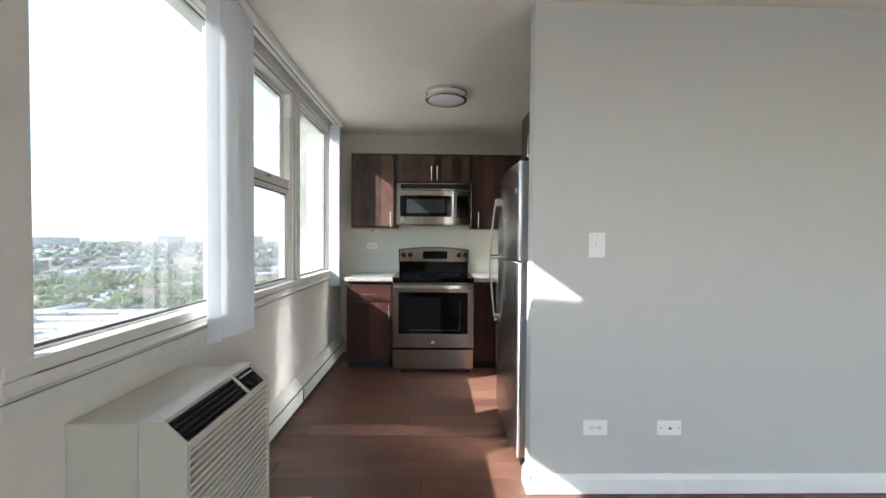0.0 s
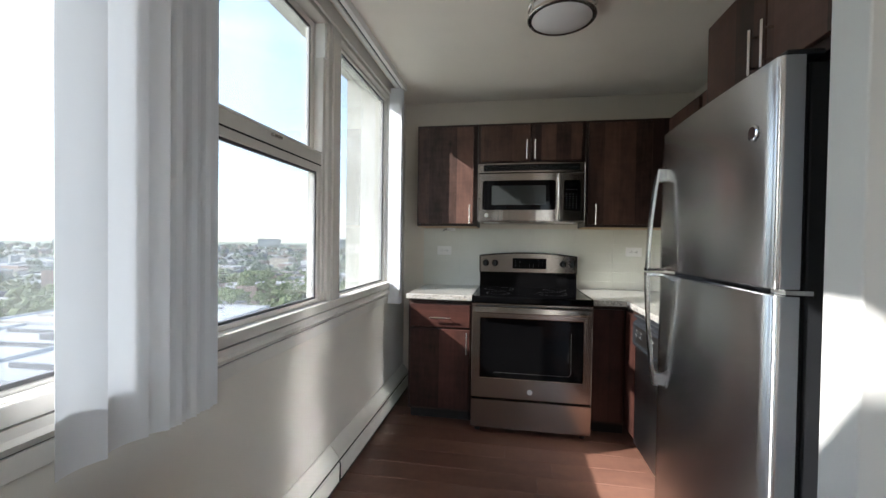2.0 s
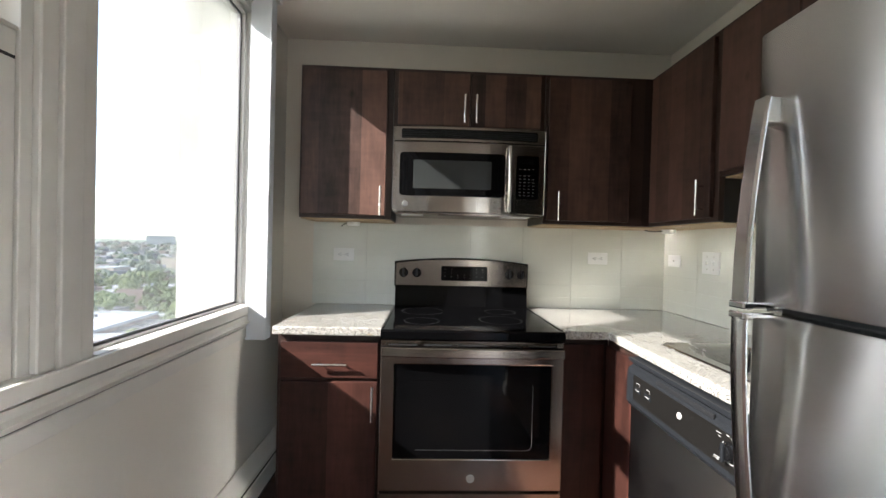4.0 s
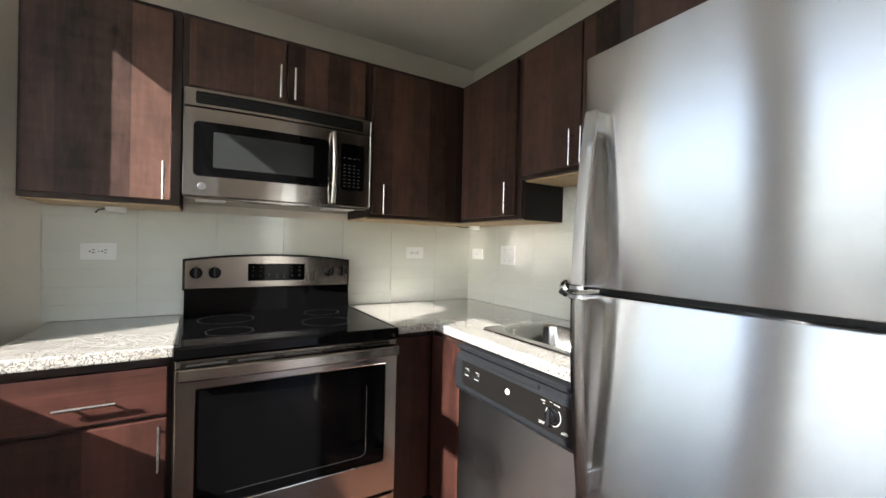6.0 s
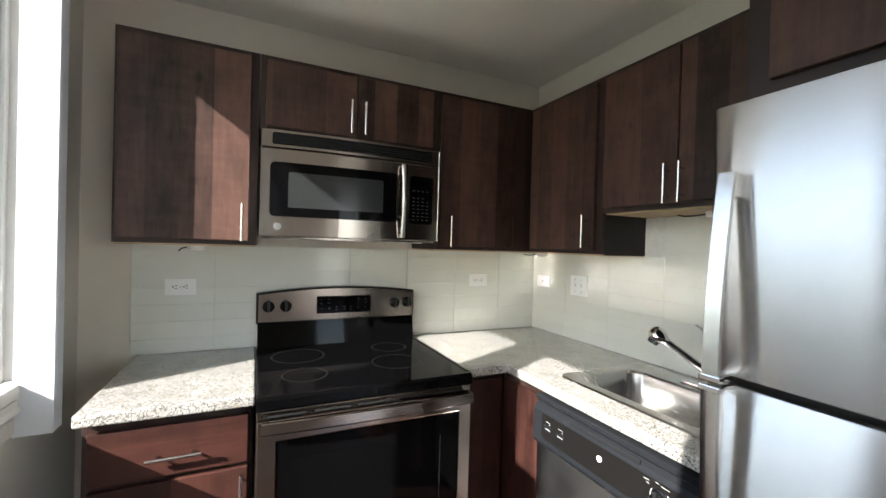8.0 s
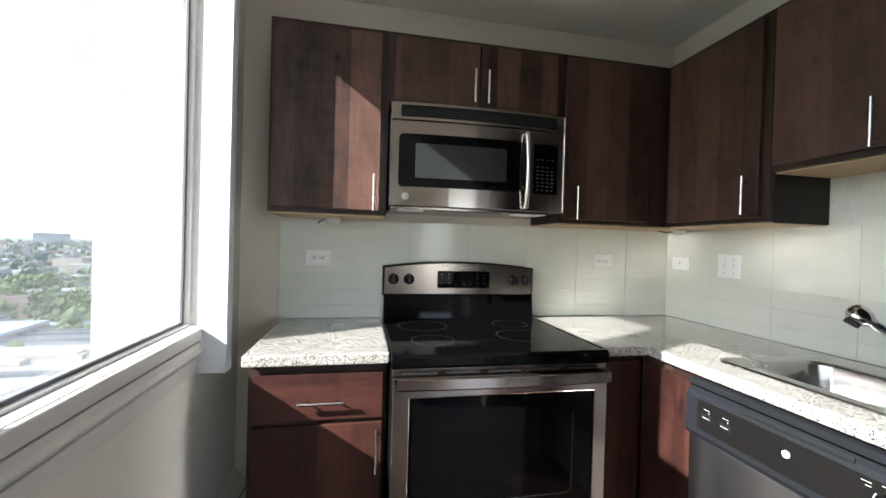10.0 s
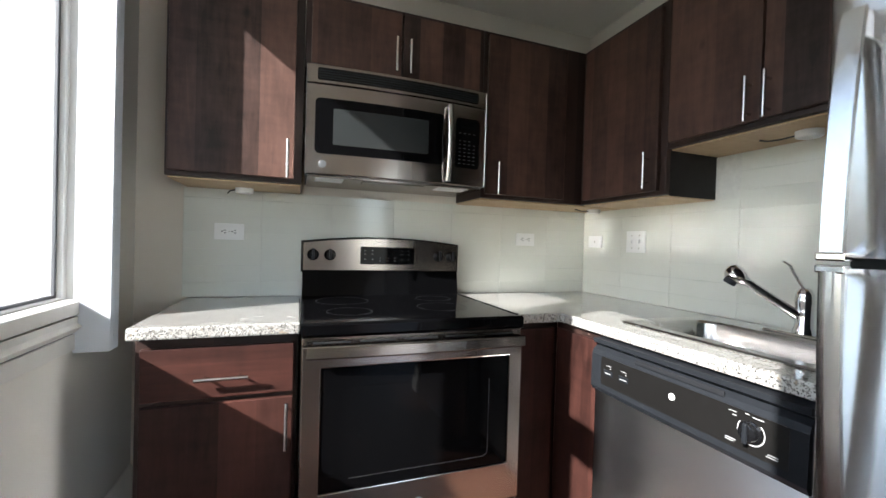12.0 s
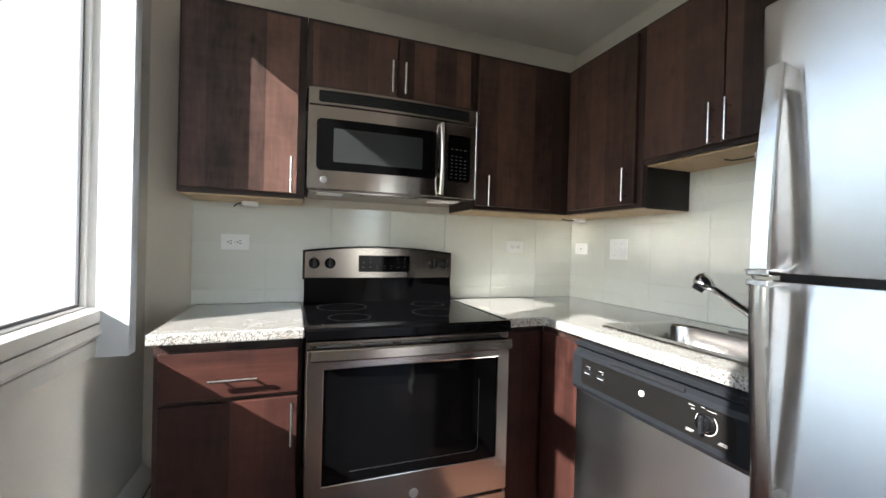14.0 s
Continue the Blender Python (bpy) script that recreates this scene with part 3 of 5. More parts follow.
# ---------------------------------------------------------------- wall air conditioner
def wall_ac():
    a = thing("wall_air_conditioner", (-0.85, 1.92, 0.0), "cream through-wall air conditioner with a ribbed front grille", "air conditioner")
    y0, y1, xf, zt, zf, xs = 1.645, 2.205, -0.677, 0.749, 0.681, -0.811
    part("sleeve", box(-1.039, xs - 0.006, y0 + 0.028, y1 - 0.016, 0.12, 0.733, 0.004), CREAM, a, "cream wall sleeve")
    # black filler stands in for the shaded gap between sleeve and unit
    part("sleeve_gap", box(xs - 0.0058, xs - 0.0002, y0 + 0.012, y1 - 0.012, 0.14, 0.738), SEAL, a, "black filler drawn as the dark gap between sleeve and unit")
    side = [(xs, 0.14), (xf, 0.14), (xf, zf), (xs + 0.061, zt), (xs, zt)]
    for yy in (y0, y1 - 0.018):
        part("end_panel", prism([(x, yy, z) for x, z in side], (0, 0.018, 0), r=0.002), CREAM, a)
    part("top_rail", box(xs, xs + 0.061, y0 + 0.018, y1 - 0.018, zt - 0.02, zt, 0.002), CREAM, a)
    part("front_rail", box(xf - 0.006, xf, y0 + 0.018, y1 - 0.018, zf - 0.02, zf + 0.006, 0.003), CREAM, a)
    part("core", box(xs, xf - 0.03, y0 + 0.018, y1 - 0.018, 0.15, zf - 0.03), SEAL, a, "dark interior")
    n = 22
    for k in range(n):
        z = 0.155 + (zf - 0.185) * k / (n - 1)
        pr = [(xf - 0.020, z), (xf, z - 0.005), (xf, z + 0.004), (xf - 0.020, z + 0.011)]
        part("slat", prism([(x, y0 + 0.018, zz) for x, zz in pr], (0, y1 - y0 - 0.036, 0)), CREAM, a)
    part("grille_back", box(xf - 0.028, xf - 0.019, y0 + 0.018, y1 - 0.018, 0.15, zf - 0.02), CREAM, a)
    part("foot_panel", box(xs, xf - 0.05, y0 + 0.01, y1 - 0.01, 0.0, 0.139, 0.003), SEAL, a, "dark recessed base")
    # sloping outlet with dark louvres
    d = Vector((xf - 0.006 - xs - 0.061, 0, zf + 0.004 - zt)).normalized()
    o = Vector((xs + 0.061, 0, zt - 0.006))
    L = math.hypot(xf - 0.006 - xs - 0.061, zt - zf - 0.004)
    for k in range(5):
        c = o + d * (L * (k + 0.5) / 5)
        part("louvre", box(c.x - 0.004, c.x + 0.004, y0 + 0.02, 2.035, c.z - 0.014, c.z - 0.001, 0.002), BLKPL, a, "black outlet louvre")
    p = [(xs + 0.059, zt - 0.012), (xf - 0.004, zf - 0.006), (xf - 0.004, zf + 0.002), (xs + 0.059, zt - 0.001)]
    part("divider", prism([(x, 2.035, z) for x, z in p], (0, 0.012, 0)), CREAM, a)
    p = [(xs + 0.061, zt - 0.022), (xf - 0.006, zf - 0.018), (xf - 0.006, zf - 0.012), (xs + 0.061, zt - 0.016)]
    part("control_tray", prism([(x, 2.047, z) for x, z in p], (0, 0.14, 0)), BLKPL, a, "black control tray")
    for yy in (2.09, 2.145):
        c = o + d * (L * 0.55)
        part("knob", lathe((c.x, yy, c.z - 0.014), (0.5, 0, 0.85), [(0, 0.015), (0.010, 0.014), (0.012, 0.011)], 16), BLKPL, a)
    part("control_label", box(o.x + 0.01, o.x + 0.022, 2.07, 2.17, zt - 0.024, zt - 0.0225), MARK, a)
    # trailing cord
    pts = [(-0.92 + 0.055 * math.cos(k * 0.36), 2.46 + 0.045 * math.sin(k * 0.36) + 0.0012 * k, 0.006 + 0.028 * (1 - math.cos(k * 0.36 - 1.2)) * (k / 24)) for k in range(25)]
    pts = [(-0.74, 2.17, 0.006), (-0.78, 2.28, 0.006), (-0.83, 2.38, 0.006)] + pts
    tagged(part("power_cord", sweep(pts, circle(0.004, 8), (0, 0, 1)), CORD, None, smooth=True), "white power cord looping on the floor", "power cord")


wall_ac()


# ---------------------------------------------------------------- cabinets
def bar_handle(p0, p1, out, parent, r=0.0055):
    """Brushed bar pull on two posts; out points away from the door."""
    p0, p1, out = Vector(p0), Vector(p1), Vector(out)
    bm = rod(p0 + out * 0.030, p1 + out * 0.030, r)
    for f in (0.17, 0.83):
        c = p0.lerp(p1, f)
        rod(c - out * 0.0005, c + out * 0.029, r * 0.75, bm, 10)
    return part("handle", bm, NICKEL, parent, "brushed nickel bar handle", smooth=True)


def door_panel(x0, x1, y0, y1, z0, z1, parent, name="door", material=None):
    return part(name, box(x0, x1, y0, y1, z0, z1, 0.0025), material or DOORW, parent)


def cab_body(parent, x0, x1, y0, y1, z0, z1):
    return part("body", box(x0, x1, y0, y1, z0 + 0.006, z1, 0.0015), BODYW, parent)


U0, U1, UF = 1.375, 2.15, 4.69


def uppers_back():
    c = thing("wall_cabinet", (-0.624, 4.85, U0), "dark brown stained wood wall cabinet with one slab door", "cabinet", "wall cabinets")
    cab_body(c, -0.857, -0.391, UF, YB - 0.001, U0, U1)
    part("underside", box(-0.853, -0.395, UF + 0.02, YB - 0.002, U0 - 0.001, U0 + 0.005), UNDERW, c, "pale unfinished underside")
    d = door_panel(-0.845, -0.422, UF - 0.021, UF - 0.001, 1.398, 2.128, c)
    bar_handle((-0.444, UF - 0.021, 1.396), (-0.444, UF - 0.021, 1.543), (0, -1, 0), d)
    c = thing("wall_cabinet", (0, 4.85, 1.842), "low dark brown cabinet with two doors above the microwave", "cabinet", "wall cabinets")
    cab_body(c, -0.389, 0.389, UF, YB - 0.001, 1.84, U1)
    for x0, x1, hx in ((-0.366, -0.004, -0.029), (0.003, 0.362, 0.030)):
        d = door_panel(x0, x1, UF - 0.021, UF - 0.001, 1.862, 2.128, c)
        bar_handle((hx, UF - 0.021, 1.872), (hx, UF - 0.021, 2.014), (0, -1, 0), d)
    c = thing("wall_cabinet", (0.65, 4.85, U0), "dark brown stained corner wall cabinet with one slab door", "cabinet", "wall cabinets")
    cab_body(c, 0.391, XE - 0.001, UF, YB - 0.001, U0, U1)
    part("underside", box(0.395, XE - 0.004, UF + 0.02, YB - 0.002, U0 - 0.001, U0 + 0.005), UNDERW, c, "pale unfinished underside")
    d = door_panel(0.408, 0.836, UF - 0.021, UF - 0.001, 1.398, 2.128, c)
    bar_handle((0.459, UF - 0.021, 1.396), (0.459, UF - 0.021, 1.543), (0, -1, 0), d)


uppers_back()
XU = 0.955


def uppers_right():
    c = thing("wall_cabinet", (1.09, 4.44, U0), "dark brown stained wall cabinet with one slab door over the counter", "cabinet", "wall cabinets")
    cab_body(c, XU, XE - 0.001, 4.187, UF - 0.001, U0, U1)
    part("underside", box(XU + 0.02, XE - 0.004, 4.191, UF - 0.003, U0 - 0.001, U0 + 0.005), UNDERW, c, "pale unfinished underside")
    # thin sheet over the unlit side, its shade put into the dark colour
    part("side_panel", box(XU + 0.022, XE - 0.002, 4.184, 4.1865, U0 + 0.002, 1.553), SIDEDK, c, "side panel with its shade put into a dark colour")
    d = door_panel(XU - 0.021, XU - 0.001, 4.213, 4.655, 1.398, 2.128, c)
    bar_handle((XU - 0.021, 4.251, 1.408), (XU - 0.021, 4.251, 1.553), (-1, 0, 0), d)
    c = thing("wall_cabinet", (1.09, 3.83, 1.553), "dark brown two-door wall cabinet over the sink", "cabinet", "wall cabinets")
    cab_body(c, XU, XE - 0.001, 3.477, 4.183, 1.553, U1)
    part("underside", box(XU + 0.02, XE - 0.004, 3.48, 4.18, 1.552, 1.558), UNDERW, c, "pale unfinished underside")
    for y0, y1, hy in ((3.838, 4.166, 3.866), (3.515, 3.831, 3.810)):
        d = door_panel(XU - 0.021, XU - 0.001, y0, y1, 1.575, 2.128, c)
        bar_handle((XU - 0.021, hy, 1.572), (XU - 0.021, hy, 1.712), (-1, 0, 0), d)
    c = thing("fridge_cabinet", (0.93, 3.03, 1.755), "deep dark brown two-door cabinet above the refrigerator", "cabinet", "wall cabinets")
    cab_body(c, 0.655, XE - 0.001, 2.60, 3.474, 1.755, U1)
    for y0, y1, hy in ((3.052, 3.420, 3.080), (2.640, 3.045, 3.015)):
        d = door_panel(0.634, 0.654, y0, y1, 1.793, 2.128, c)
        bar_handle((0.634, hy, 1.80), (0.634, hy, 1.945), (-1, 0, 0), d)


uppers_right()


def base_cabinets():
    c = thing("base_cabinet", (-0.613, 4.68, 0), "dark brown base cabinet with a drawer over one door", "cabinet", "base cabinets")
    part("body", box(-0.836, -0.388, 4.386, YB - 0.002, 0.085, 0.8595, 0.002), BODYW, c)
    part("toe_kick", box(-0.830, -0.392, 4.455, YB - 0.01, 0, 0.085), SIDEDK, c, "recessed dark toe kick")
    d = part("drawer", box(-0.819, -0.402, 4.365, 4.385, 0.672, 0.828, 0.0025), DRAWW, c)
    bar_handle((-0.676, 4.365, 0.737), (-0.531, 4.365, 0.737), (0, -1, 0), d)
    d = door_panel(-0.819, -0.402, 4.365, 4.385, 0.105, 0.655, c, "door", LOWW)
    bar_handle((-0.421, 4.365, 0.495), (-0.421, 4.365, 0.645), (0, -1, 0), d)
    c = thing("base_cabinet", (0.50, 4.68, 0), "narrow dark brown corner base cabinet beside the range", "cabinet", "base cabinets")
    part("body", box(0.388, 0.618, 4.386, YB - 0.002, 0.085, 0.8595, 0.002), BODYW, c)
    part("toe_kick", box(0.392, 0.618, 4.455, YB - 0.01, 0, 0.085), SIDEDK, c)
    door_panel(0.400, 0.590, 4.366, 4.385, 0.105, 0.835, c, "filler_panel", LOWW)
    c = thing("base_cabinet", (0.92, 4.25, 0), "dark brown filler cabinet beside the dishwasher", "cabinet", "base cabinets")
    part("body", box(0.6185, XE - 0.004, 4.128, 4.385, 0.085, 0.8595, 0.002), BODYW, c)
    part("toe_kick", box(0.69, XE - 0.004, 4.13, 4.385, 0, 0.085), SIDEDK, c)
    door_panel(0.599, 0.618, 4.132, 4.362, 0.105, 0.835, c, "filler_panel", LOWW)
    c = thing("base_cabinet", (0.92, 3.48, 0), "dark brown end panel between dishwasher and refrigerator", "cabinet", "base cabinets")
    part("body", box(0.61, XE - 0.004, 3.462, 3.488, 0, 0.8595, 0.002), BODYW, c)


base_cabinets()


def counters():
    tagged(part("countertop", soften(box(-0.847, -0.384, 4.340, YB - 0.001, 0.860, 0.897), 0.006), GRANITE), "pale speckled granite countertop beside the range", "countertop")
    bm = cells([0.384, 0.599, 0.735, 1.155, XE - 0.001], [3.455, 3.53, 4.115, 4.340, YB - 0.001], {(0, 0), (0, 1), (0, 2), (2, 1)}, 0.860, 0.897, (0, 1, 2))
    tagged(part("countertop", soften(bm, 0.006), GRANITE), "L-shaped pale speckled granite countertop with an inset sink", "countertop")


counters()


# ---------------------------------------------------------------- backsplash
def backsplash():
    g = structure("backsplash", box(-0.866, XE - 0.0005, YB - 0.006, YB - 0.0005, 0.898, U0 - 0.002), GROUT, "off-white glazed tile backsplash above the counters", "backsplash")
    bm = cells([3.47, 4.20, YB - 0.0065], [0.898, U0 - 0.002, 1.550], {(1, 1)}, XE - 0.006, XE - 0.0005, (1, 2, 0))
    g2 = structure("backsplash", bm, GROUT, "off-white glazed tile backsplash beside the sink", "backsplash")
    J = 0.0006

    def courses(top):
        """Stacked courses 74 mm high, cut at the counter and under the cabinets."""
        zs = [0.899] + [z for z in [1.331 + 0.0738 * k for k in range(-5, 4)] if z < top - 0.02] + [top]
        return list(zip(zs, zs[1:]))
    xs = [-0.866, -0.556, -0.253, 0.052, 0.365, 0.660, 0.962, XE - 0.012]
    for a, b in zip(xs, xs[1:]):
        for z0, z1 in courses(U0 - 0.002):
            part("tile", box(a + J, b - J, YB - 0.011, YB - 0.0055, z0 + 0.0003, z1 - 0.0003, 0.0005, seg=1), TILE, g)
    ys = [YB - 0.012, 4.690, 4.385, 4.080, 3.775, 3.472]
    for a, b in zip(ys, ys[1:]):
        for z0, z1 in courses(1.550 if a < 4.3 else U0 - 0.002):
            part("tile", box(XE - 0.011, XE - 0.0055, b + J, a - J, z0 + 0.0002, z1 - 0.0002, 0.0003, seg=1), TILE, g2)


backsplash()


# ---------------------------------------------------------------- range
def range_cooker():
    r = thing("range", (0, 4.6, 0), "freestanding stainless steel electric range with a black glass cooktop", "range")
    part("body", box(-0.379, 0.379, 4.305, 4.97, 0.03, 0.862, 0.003), BLKEN, r, "black enamel body")
    for x in (-0.34, 0.34):
        for y in (4.34, 4.92):
            part("foot", rod((x, y, 0), (x, y, 0.031), 0.018), BLKPL, r)
    part("drawer", soften(prism([(-0.379, 4.290, 0.036), (-0.379, 4.272, 0.044), (-0.379, 4.270, 0.228), (-0.379, 4.284, 0.236), (-0.379, 4.304, 0.236), (-0.379, 4.304, 0.036)], (0.758, 0, 0)), 0.002, 1), STEEL, r, "stainless storage drawer front")
    # oven door
    d = part("oven_door", soften(cells([-0.379, -0.322, 0.326, 0.379], [0.246, 0.378, 0.767, 0.836], {(1, 1)}, 4.262, 4.303, (0, 2, 1)), 0.004), STEEL, r, "stainless oven door frame")
    part("window", box(-0.322, 0.326, 4.268, 4.285, 0.378, 0.767), BLKGL, d, "black oven door glass")
    part("inner_window", prism([(u, 4.2675, v) for u, v in rrect(-0.25, 0.25, 0.415, 0.70, 0.02)], (0, -0.0006, 0)), WINGL, d, "grey see-through window area")
    # edge highlight modelled as a thin bright wire, right and bottom only
    rim = rrect(-0.252, 0.252, 0.413, 0.702, 0.022)
    edge = [(u, 4.2668, v) for u, v in rim if u > 0.2 or (v < 0.42 and u > -0.3)]
    edge = sorted([p for p in edge if p[0] < 0.2], key=lambda p: p[0]) + sorted([p for p in edge if p[0] >= 0.2 and p[2] < 0.69], key=lambda p: p[2])
    bm = sweep([p for p in edge if p[0] > -0.235], circle(0.0007, 6), (0, 1, 0))
    part("window_glint", bm, BADGE, d, "thin bright line drawn as the highlight on the inner window edge", smooth=True)
    part("badge", lathe((0.0, 4.262, 0.298), (0, -1, 0), [(0, 0.017), (0.002, 0.017), (0.003, 0.014), (0.0022, 0.012)], 24), BADGE, d, "round metal badge")
    h = sweep([(x, 4.229 - 0.012 * (1 - (x / 0.36) ** 2), 0.826) for x in [(-0.366 + 0.0366 * i) for i in range(21)]], [(0.019, 0.003), (0.016, 0.007), (-0.014, 0.009), (-0.019, 0.005), (-0.019, -0.003), (-0.013, -0.006), (0.015, -0.006), (0.019, -0.002)], (0, 0, 1))
    part("handle", h, STEEL, d, "long bowed stainless handle", smooth=True)
    for x in (-0.352, 0.352):
        part("handle_mount", box(x - 0.012, x + 0.012, 4.232, 4.263, 0.812, 0.835, 0.004), STEEL, d)
    # vent rail between door and cooktop
    part("vent_rail", box(-0.379, 0.379, 4.275, 4.304, 0.838, 0.861, 0.002), STEEL, r, "steel vent rail")
    for k in range(5):
        x = -0.29 + 0.145 * k
        part("vent_slot", prism([(u, 4.2746, v) for u, v in rrect(x - 0.058, x + 0.058, 0.841, 0.847, 0.0028, 3)], (0, -0.0006, 0)), SEAL, r, "dark vent slot")
    # cooktop
    part("cooktop", soften(prism([(-0.3815, 4.268, 0.864), (-0.3815, 4.262, 0.872), (-0.3815, 4.262, 0.900), (-0.3815, 4.272, 0.907), (-0.3815, 4.90, 0.907), (-0.3815, 4.90, 0.864)], (0.763, 0, 0)), 0.003), BLKGL, r, "black ceramic glass cooktop")
    for x0 in (-0.383, 0.372):
        part("cooktop_trim", box(x0, x0 + 0.011, 4.30, 4.905, 0.9075, 0.9095, 0.0006, seg=1), BLKEN, r)
    for x, y, rad in ((-0.217, 4.465, 0.080), (0.155, 4.515, 0.100), (-0.217, 4.730, 0.107), (0.195, 4.750, 0.080)):
        bm = bmesh.new()
        n = 40
        A = [[bm.verts.new((x + q * math.cos(2 * math.pi * i / n), y + q * math.sin(2 * math.pi * i / n), 0.9076)) for i in range(n)] for q in (rad - 0.0013, rad + 0.0013)]
        for i in range(n):
            bm.faces.new((A[0][i], A[0][(i + 1) % n], A[1][(i + 1) % n], A[1][i]))
        part("burner_ring", bm, RING, r, "thin printed burner ring")
    # backguard
    part("backguard", soften(prism([(-0.378, 4.905, 0.907), (-0.378, 4.925, 1.022), (-0.378, 4.975, 1.022), (-0.378, 4.975, 0.864), (-0.378, 4.905, 0.864)], (0.756, 0, 0)), 0.003), BLKGL, r, "glossy black backguard")
    n = 18
    top = [(-0.386 + 0.772 * i / n, 1.157 + 0.026 * (1 - (2 * i / n - 1) ** 2)) for i in range(n + 1)]
    pts = [(-0.386, 1.014), (0.386, 1.014)] + top[::-1]
    part("panel_shell", prism([(x, 4.932, z) for x, z in pts], (0, 0.052, 0), r=0.004), BLKEN, r, "black panel shell")
    pts = [(-0.376, 1.022), (0.376, 1.022)] + [(x * 0.974, z - 0.009) for x, z in top[::-1]]
    p = part("control_panel", prism([(x, 4.9315, z) for x, z in pts], (0, -0.004, 0), r=0.001), STEEL, r, "arched stainless control panel")
    part("display", prism([(u, 4.927, v) for u, v in rrect(-0.118, 0.148, 1.052, 1.136, 0.006)], (0, -0.003, 0)), BLKGL, p, "black display and key pad")
    bm = bmesh.new()
    for k in range(7):
        for zz in ((1.068, 1.082) if k in (2, 3, 4) else (1.075, 1.10, 1.118)):
            x = -0.10 + 0.036 * k
            box(x, x + (0.008 if k != 3 else 0.013), 4.9234, 4.9238, zz, zz + 0.0016, bm=bm)
    tagged(part("key_print", bm, DIMMARK, p, "small pale key markings"), kind="stuff")
    for x in (-0.333, -0.258, 0.276, 0.346):
        k = part("knob", lathe((x, 4.927, 1.094), (0, -1, 0), [(0, 0.026), (0.006, 0.026), (0.009, 0.022), (0.026, 0.020), (0.029, 0.017)], 24), BLKEN, p, "black control knob", smooth=True)
        part("grip", box(x - 0.005, x + 0.005, 4.893, 4.900, 1.076, 1.122, 0.002), BLKPL, k)
        part("indicator_dot", box(x - 0.0015, x + 0.0015, 4.9265, 4.927, 1.056, 1.059), SEAL, p)


range_cooker()


# ---------------------------------------------------------------- microwave
def microwave():
    m = thing("microwave", (0, 4.8, 1.415), "stainless over-the-range microwave with a black window", "microwave")
    yf = 4.612
    part("case", box(-0.378, 0.378, yf + 0.034, YB - 0.012, 1.418, 1.839, 0.003), BLKPL, m, "dark painted case")
    for x in (-0.3815, 0.3795):
        part("side_trim", box(x, x + 0.002, yf + 0.018, yf + 0.06, 1.419, 1.840, 0.0006, seg=1), STEELH, m, "bright steel side edge")
    # front skin, slightly bowed
    def face(x0, x1, z0, z1, name, label, material=STEEL, out=0.0):
        n = 10
        f = [(x0 + (x1 - x0) * i / n) for i in range(n + 1)]
        pts = [(x, yf + 0.022 * (x / 0.378) ** 2 - out, z0) for x in f] + [(x1, yf + 0.032, z0), (x0, yf + 0.032, z0)]
        return part(name, prism(pts, (0, 0, z1 - z0), r=0.003), material, m, label)
    top = face(-0.379, 0.379, 1.770, 1.842, "top_panel", "stainless vent panel")
    d = face(-0.379, 0.218, 1.418, 1.766, "door", "stainless microwave door")
    cp = face(0.2195, 0.379, 1.418, 1.766, "control_side", "stainless control side")

    def glass(x0, x1, z0, z1, rad, out, depth, name, material, parent, label=""):
        """A pane with rounded corners that follows the bowed front."""
        near = [rad * (1 - math.cos(radians(15 * k))) for k in range(7)]
        xs = [x0 + d for d in near] + [x0 + rad + (x1 - x0 - 2 * rad) * k / 8 for k in range(1, 8)] + [x1 - d for d in near[::-1]]
        bm, cols = bmesh.new(), []
        for x in xs:
            d = min(x - x0, x1 - x, rad)
            cut = rad - math.sqrt(max(0.0, rad * rad - (rad - d) ** 2))
            y = yf + 0.022 * (x / 0.378) ** 2 - out
            cols.append([bm.verts.new((x, yy, z)) for yy in (y - depth, y + 0.002) for z in (z0 + cut, z1 - cut)])
        for a, b in zip(cols, cols[1:]):
            for q in ((0, 1), (2, 3), (0, 2), (1, 3)):
                bm.faces.new((a[q[0]], b[q[0]], b[q[1]], a[q[1]]))
        for c in (cols[0], cols[-1]):
            bm.faces.new((c[0], c[1], c[3], c[2]))
        return part(name, bm, material, parent, label, smooth=True)
    def strip(x0, x1, z0, z1, out, depth, name, material, parent, label=""):
        n = 8
        f = [x0 + (x1 - x0) * i / n for i in range(n + 1)]
        fr = [(x, yf + 0.022 * (x / 0.378) ** 2 - out - depth, z0) for x in f]
        bk = [(x, yf + 0.022 * (x / 0.378) ** 2 - out + 0.002, z0) for x in f[::-1]]
        return part(name, prism(fr + bk, (0, 0, z1 - z0), r=0.0006), material, parent, label)
    glass(-0.342, 0.340, 1.783, 1.830, 0.008, 0, 0.0015, "grille", BLKEN, top, "black vent grille")
    for k in range(4):
        z = 1.789 + 0.0095 * k
        strip(-0.338, 0.336, z, z + 0.004, 0.001, 0.004, "louvre", SEAL, top)
    glass(-0.348, 0.178, 1.498, 1.714, 0.020, 0, 0.0015, "window", BLKGL, d, "black door glass with rounded corners")
    glass(-0.280, 0.108, 1.535, 1.676, 0.006, 0.0015, 0.0008, "window_screen", MWSCR, d, "grey perforated window screen")
    part("badge", lathe((-0.317, yf + 0.0155, 1.458), (0, -1, 0), [(0, 0.015), (0.0025, 0.015), (0.0035, 0.012)], 24), BADGE, d, "round metal badge")
    hp = [(0.197, yf + 0.006 - 0.030 * math.sin(math.pi * (0.12 + 0.76 * i / 12)) - 0.006, 1.430 + 0.322 * i / 12) for i in range(13)]
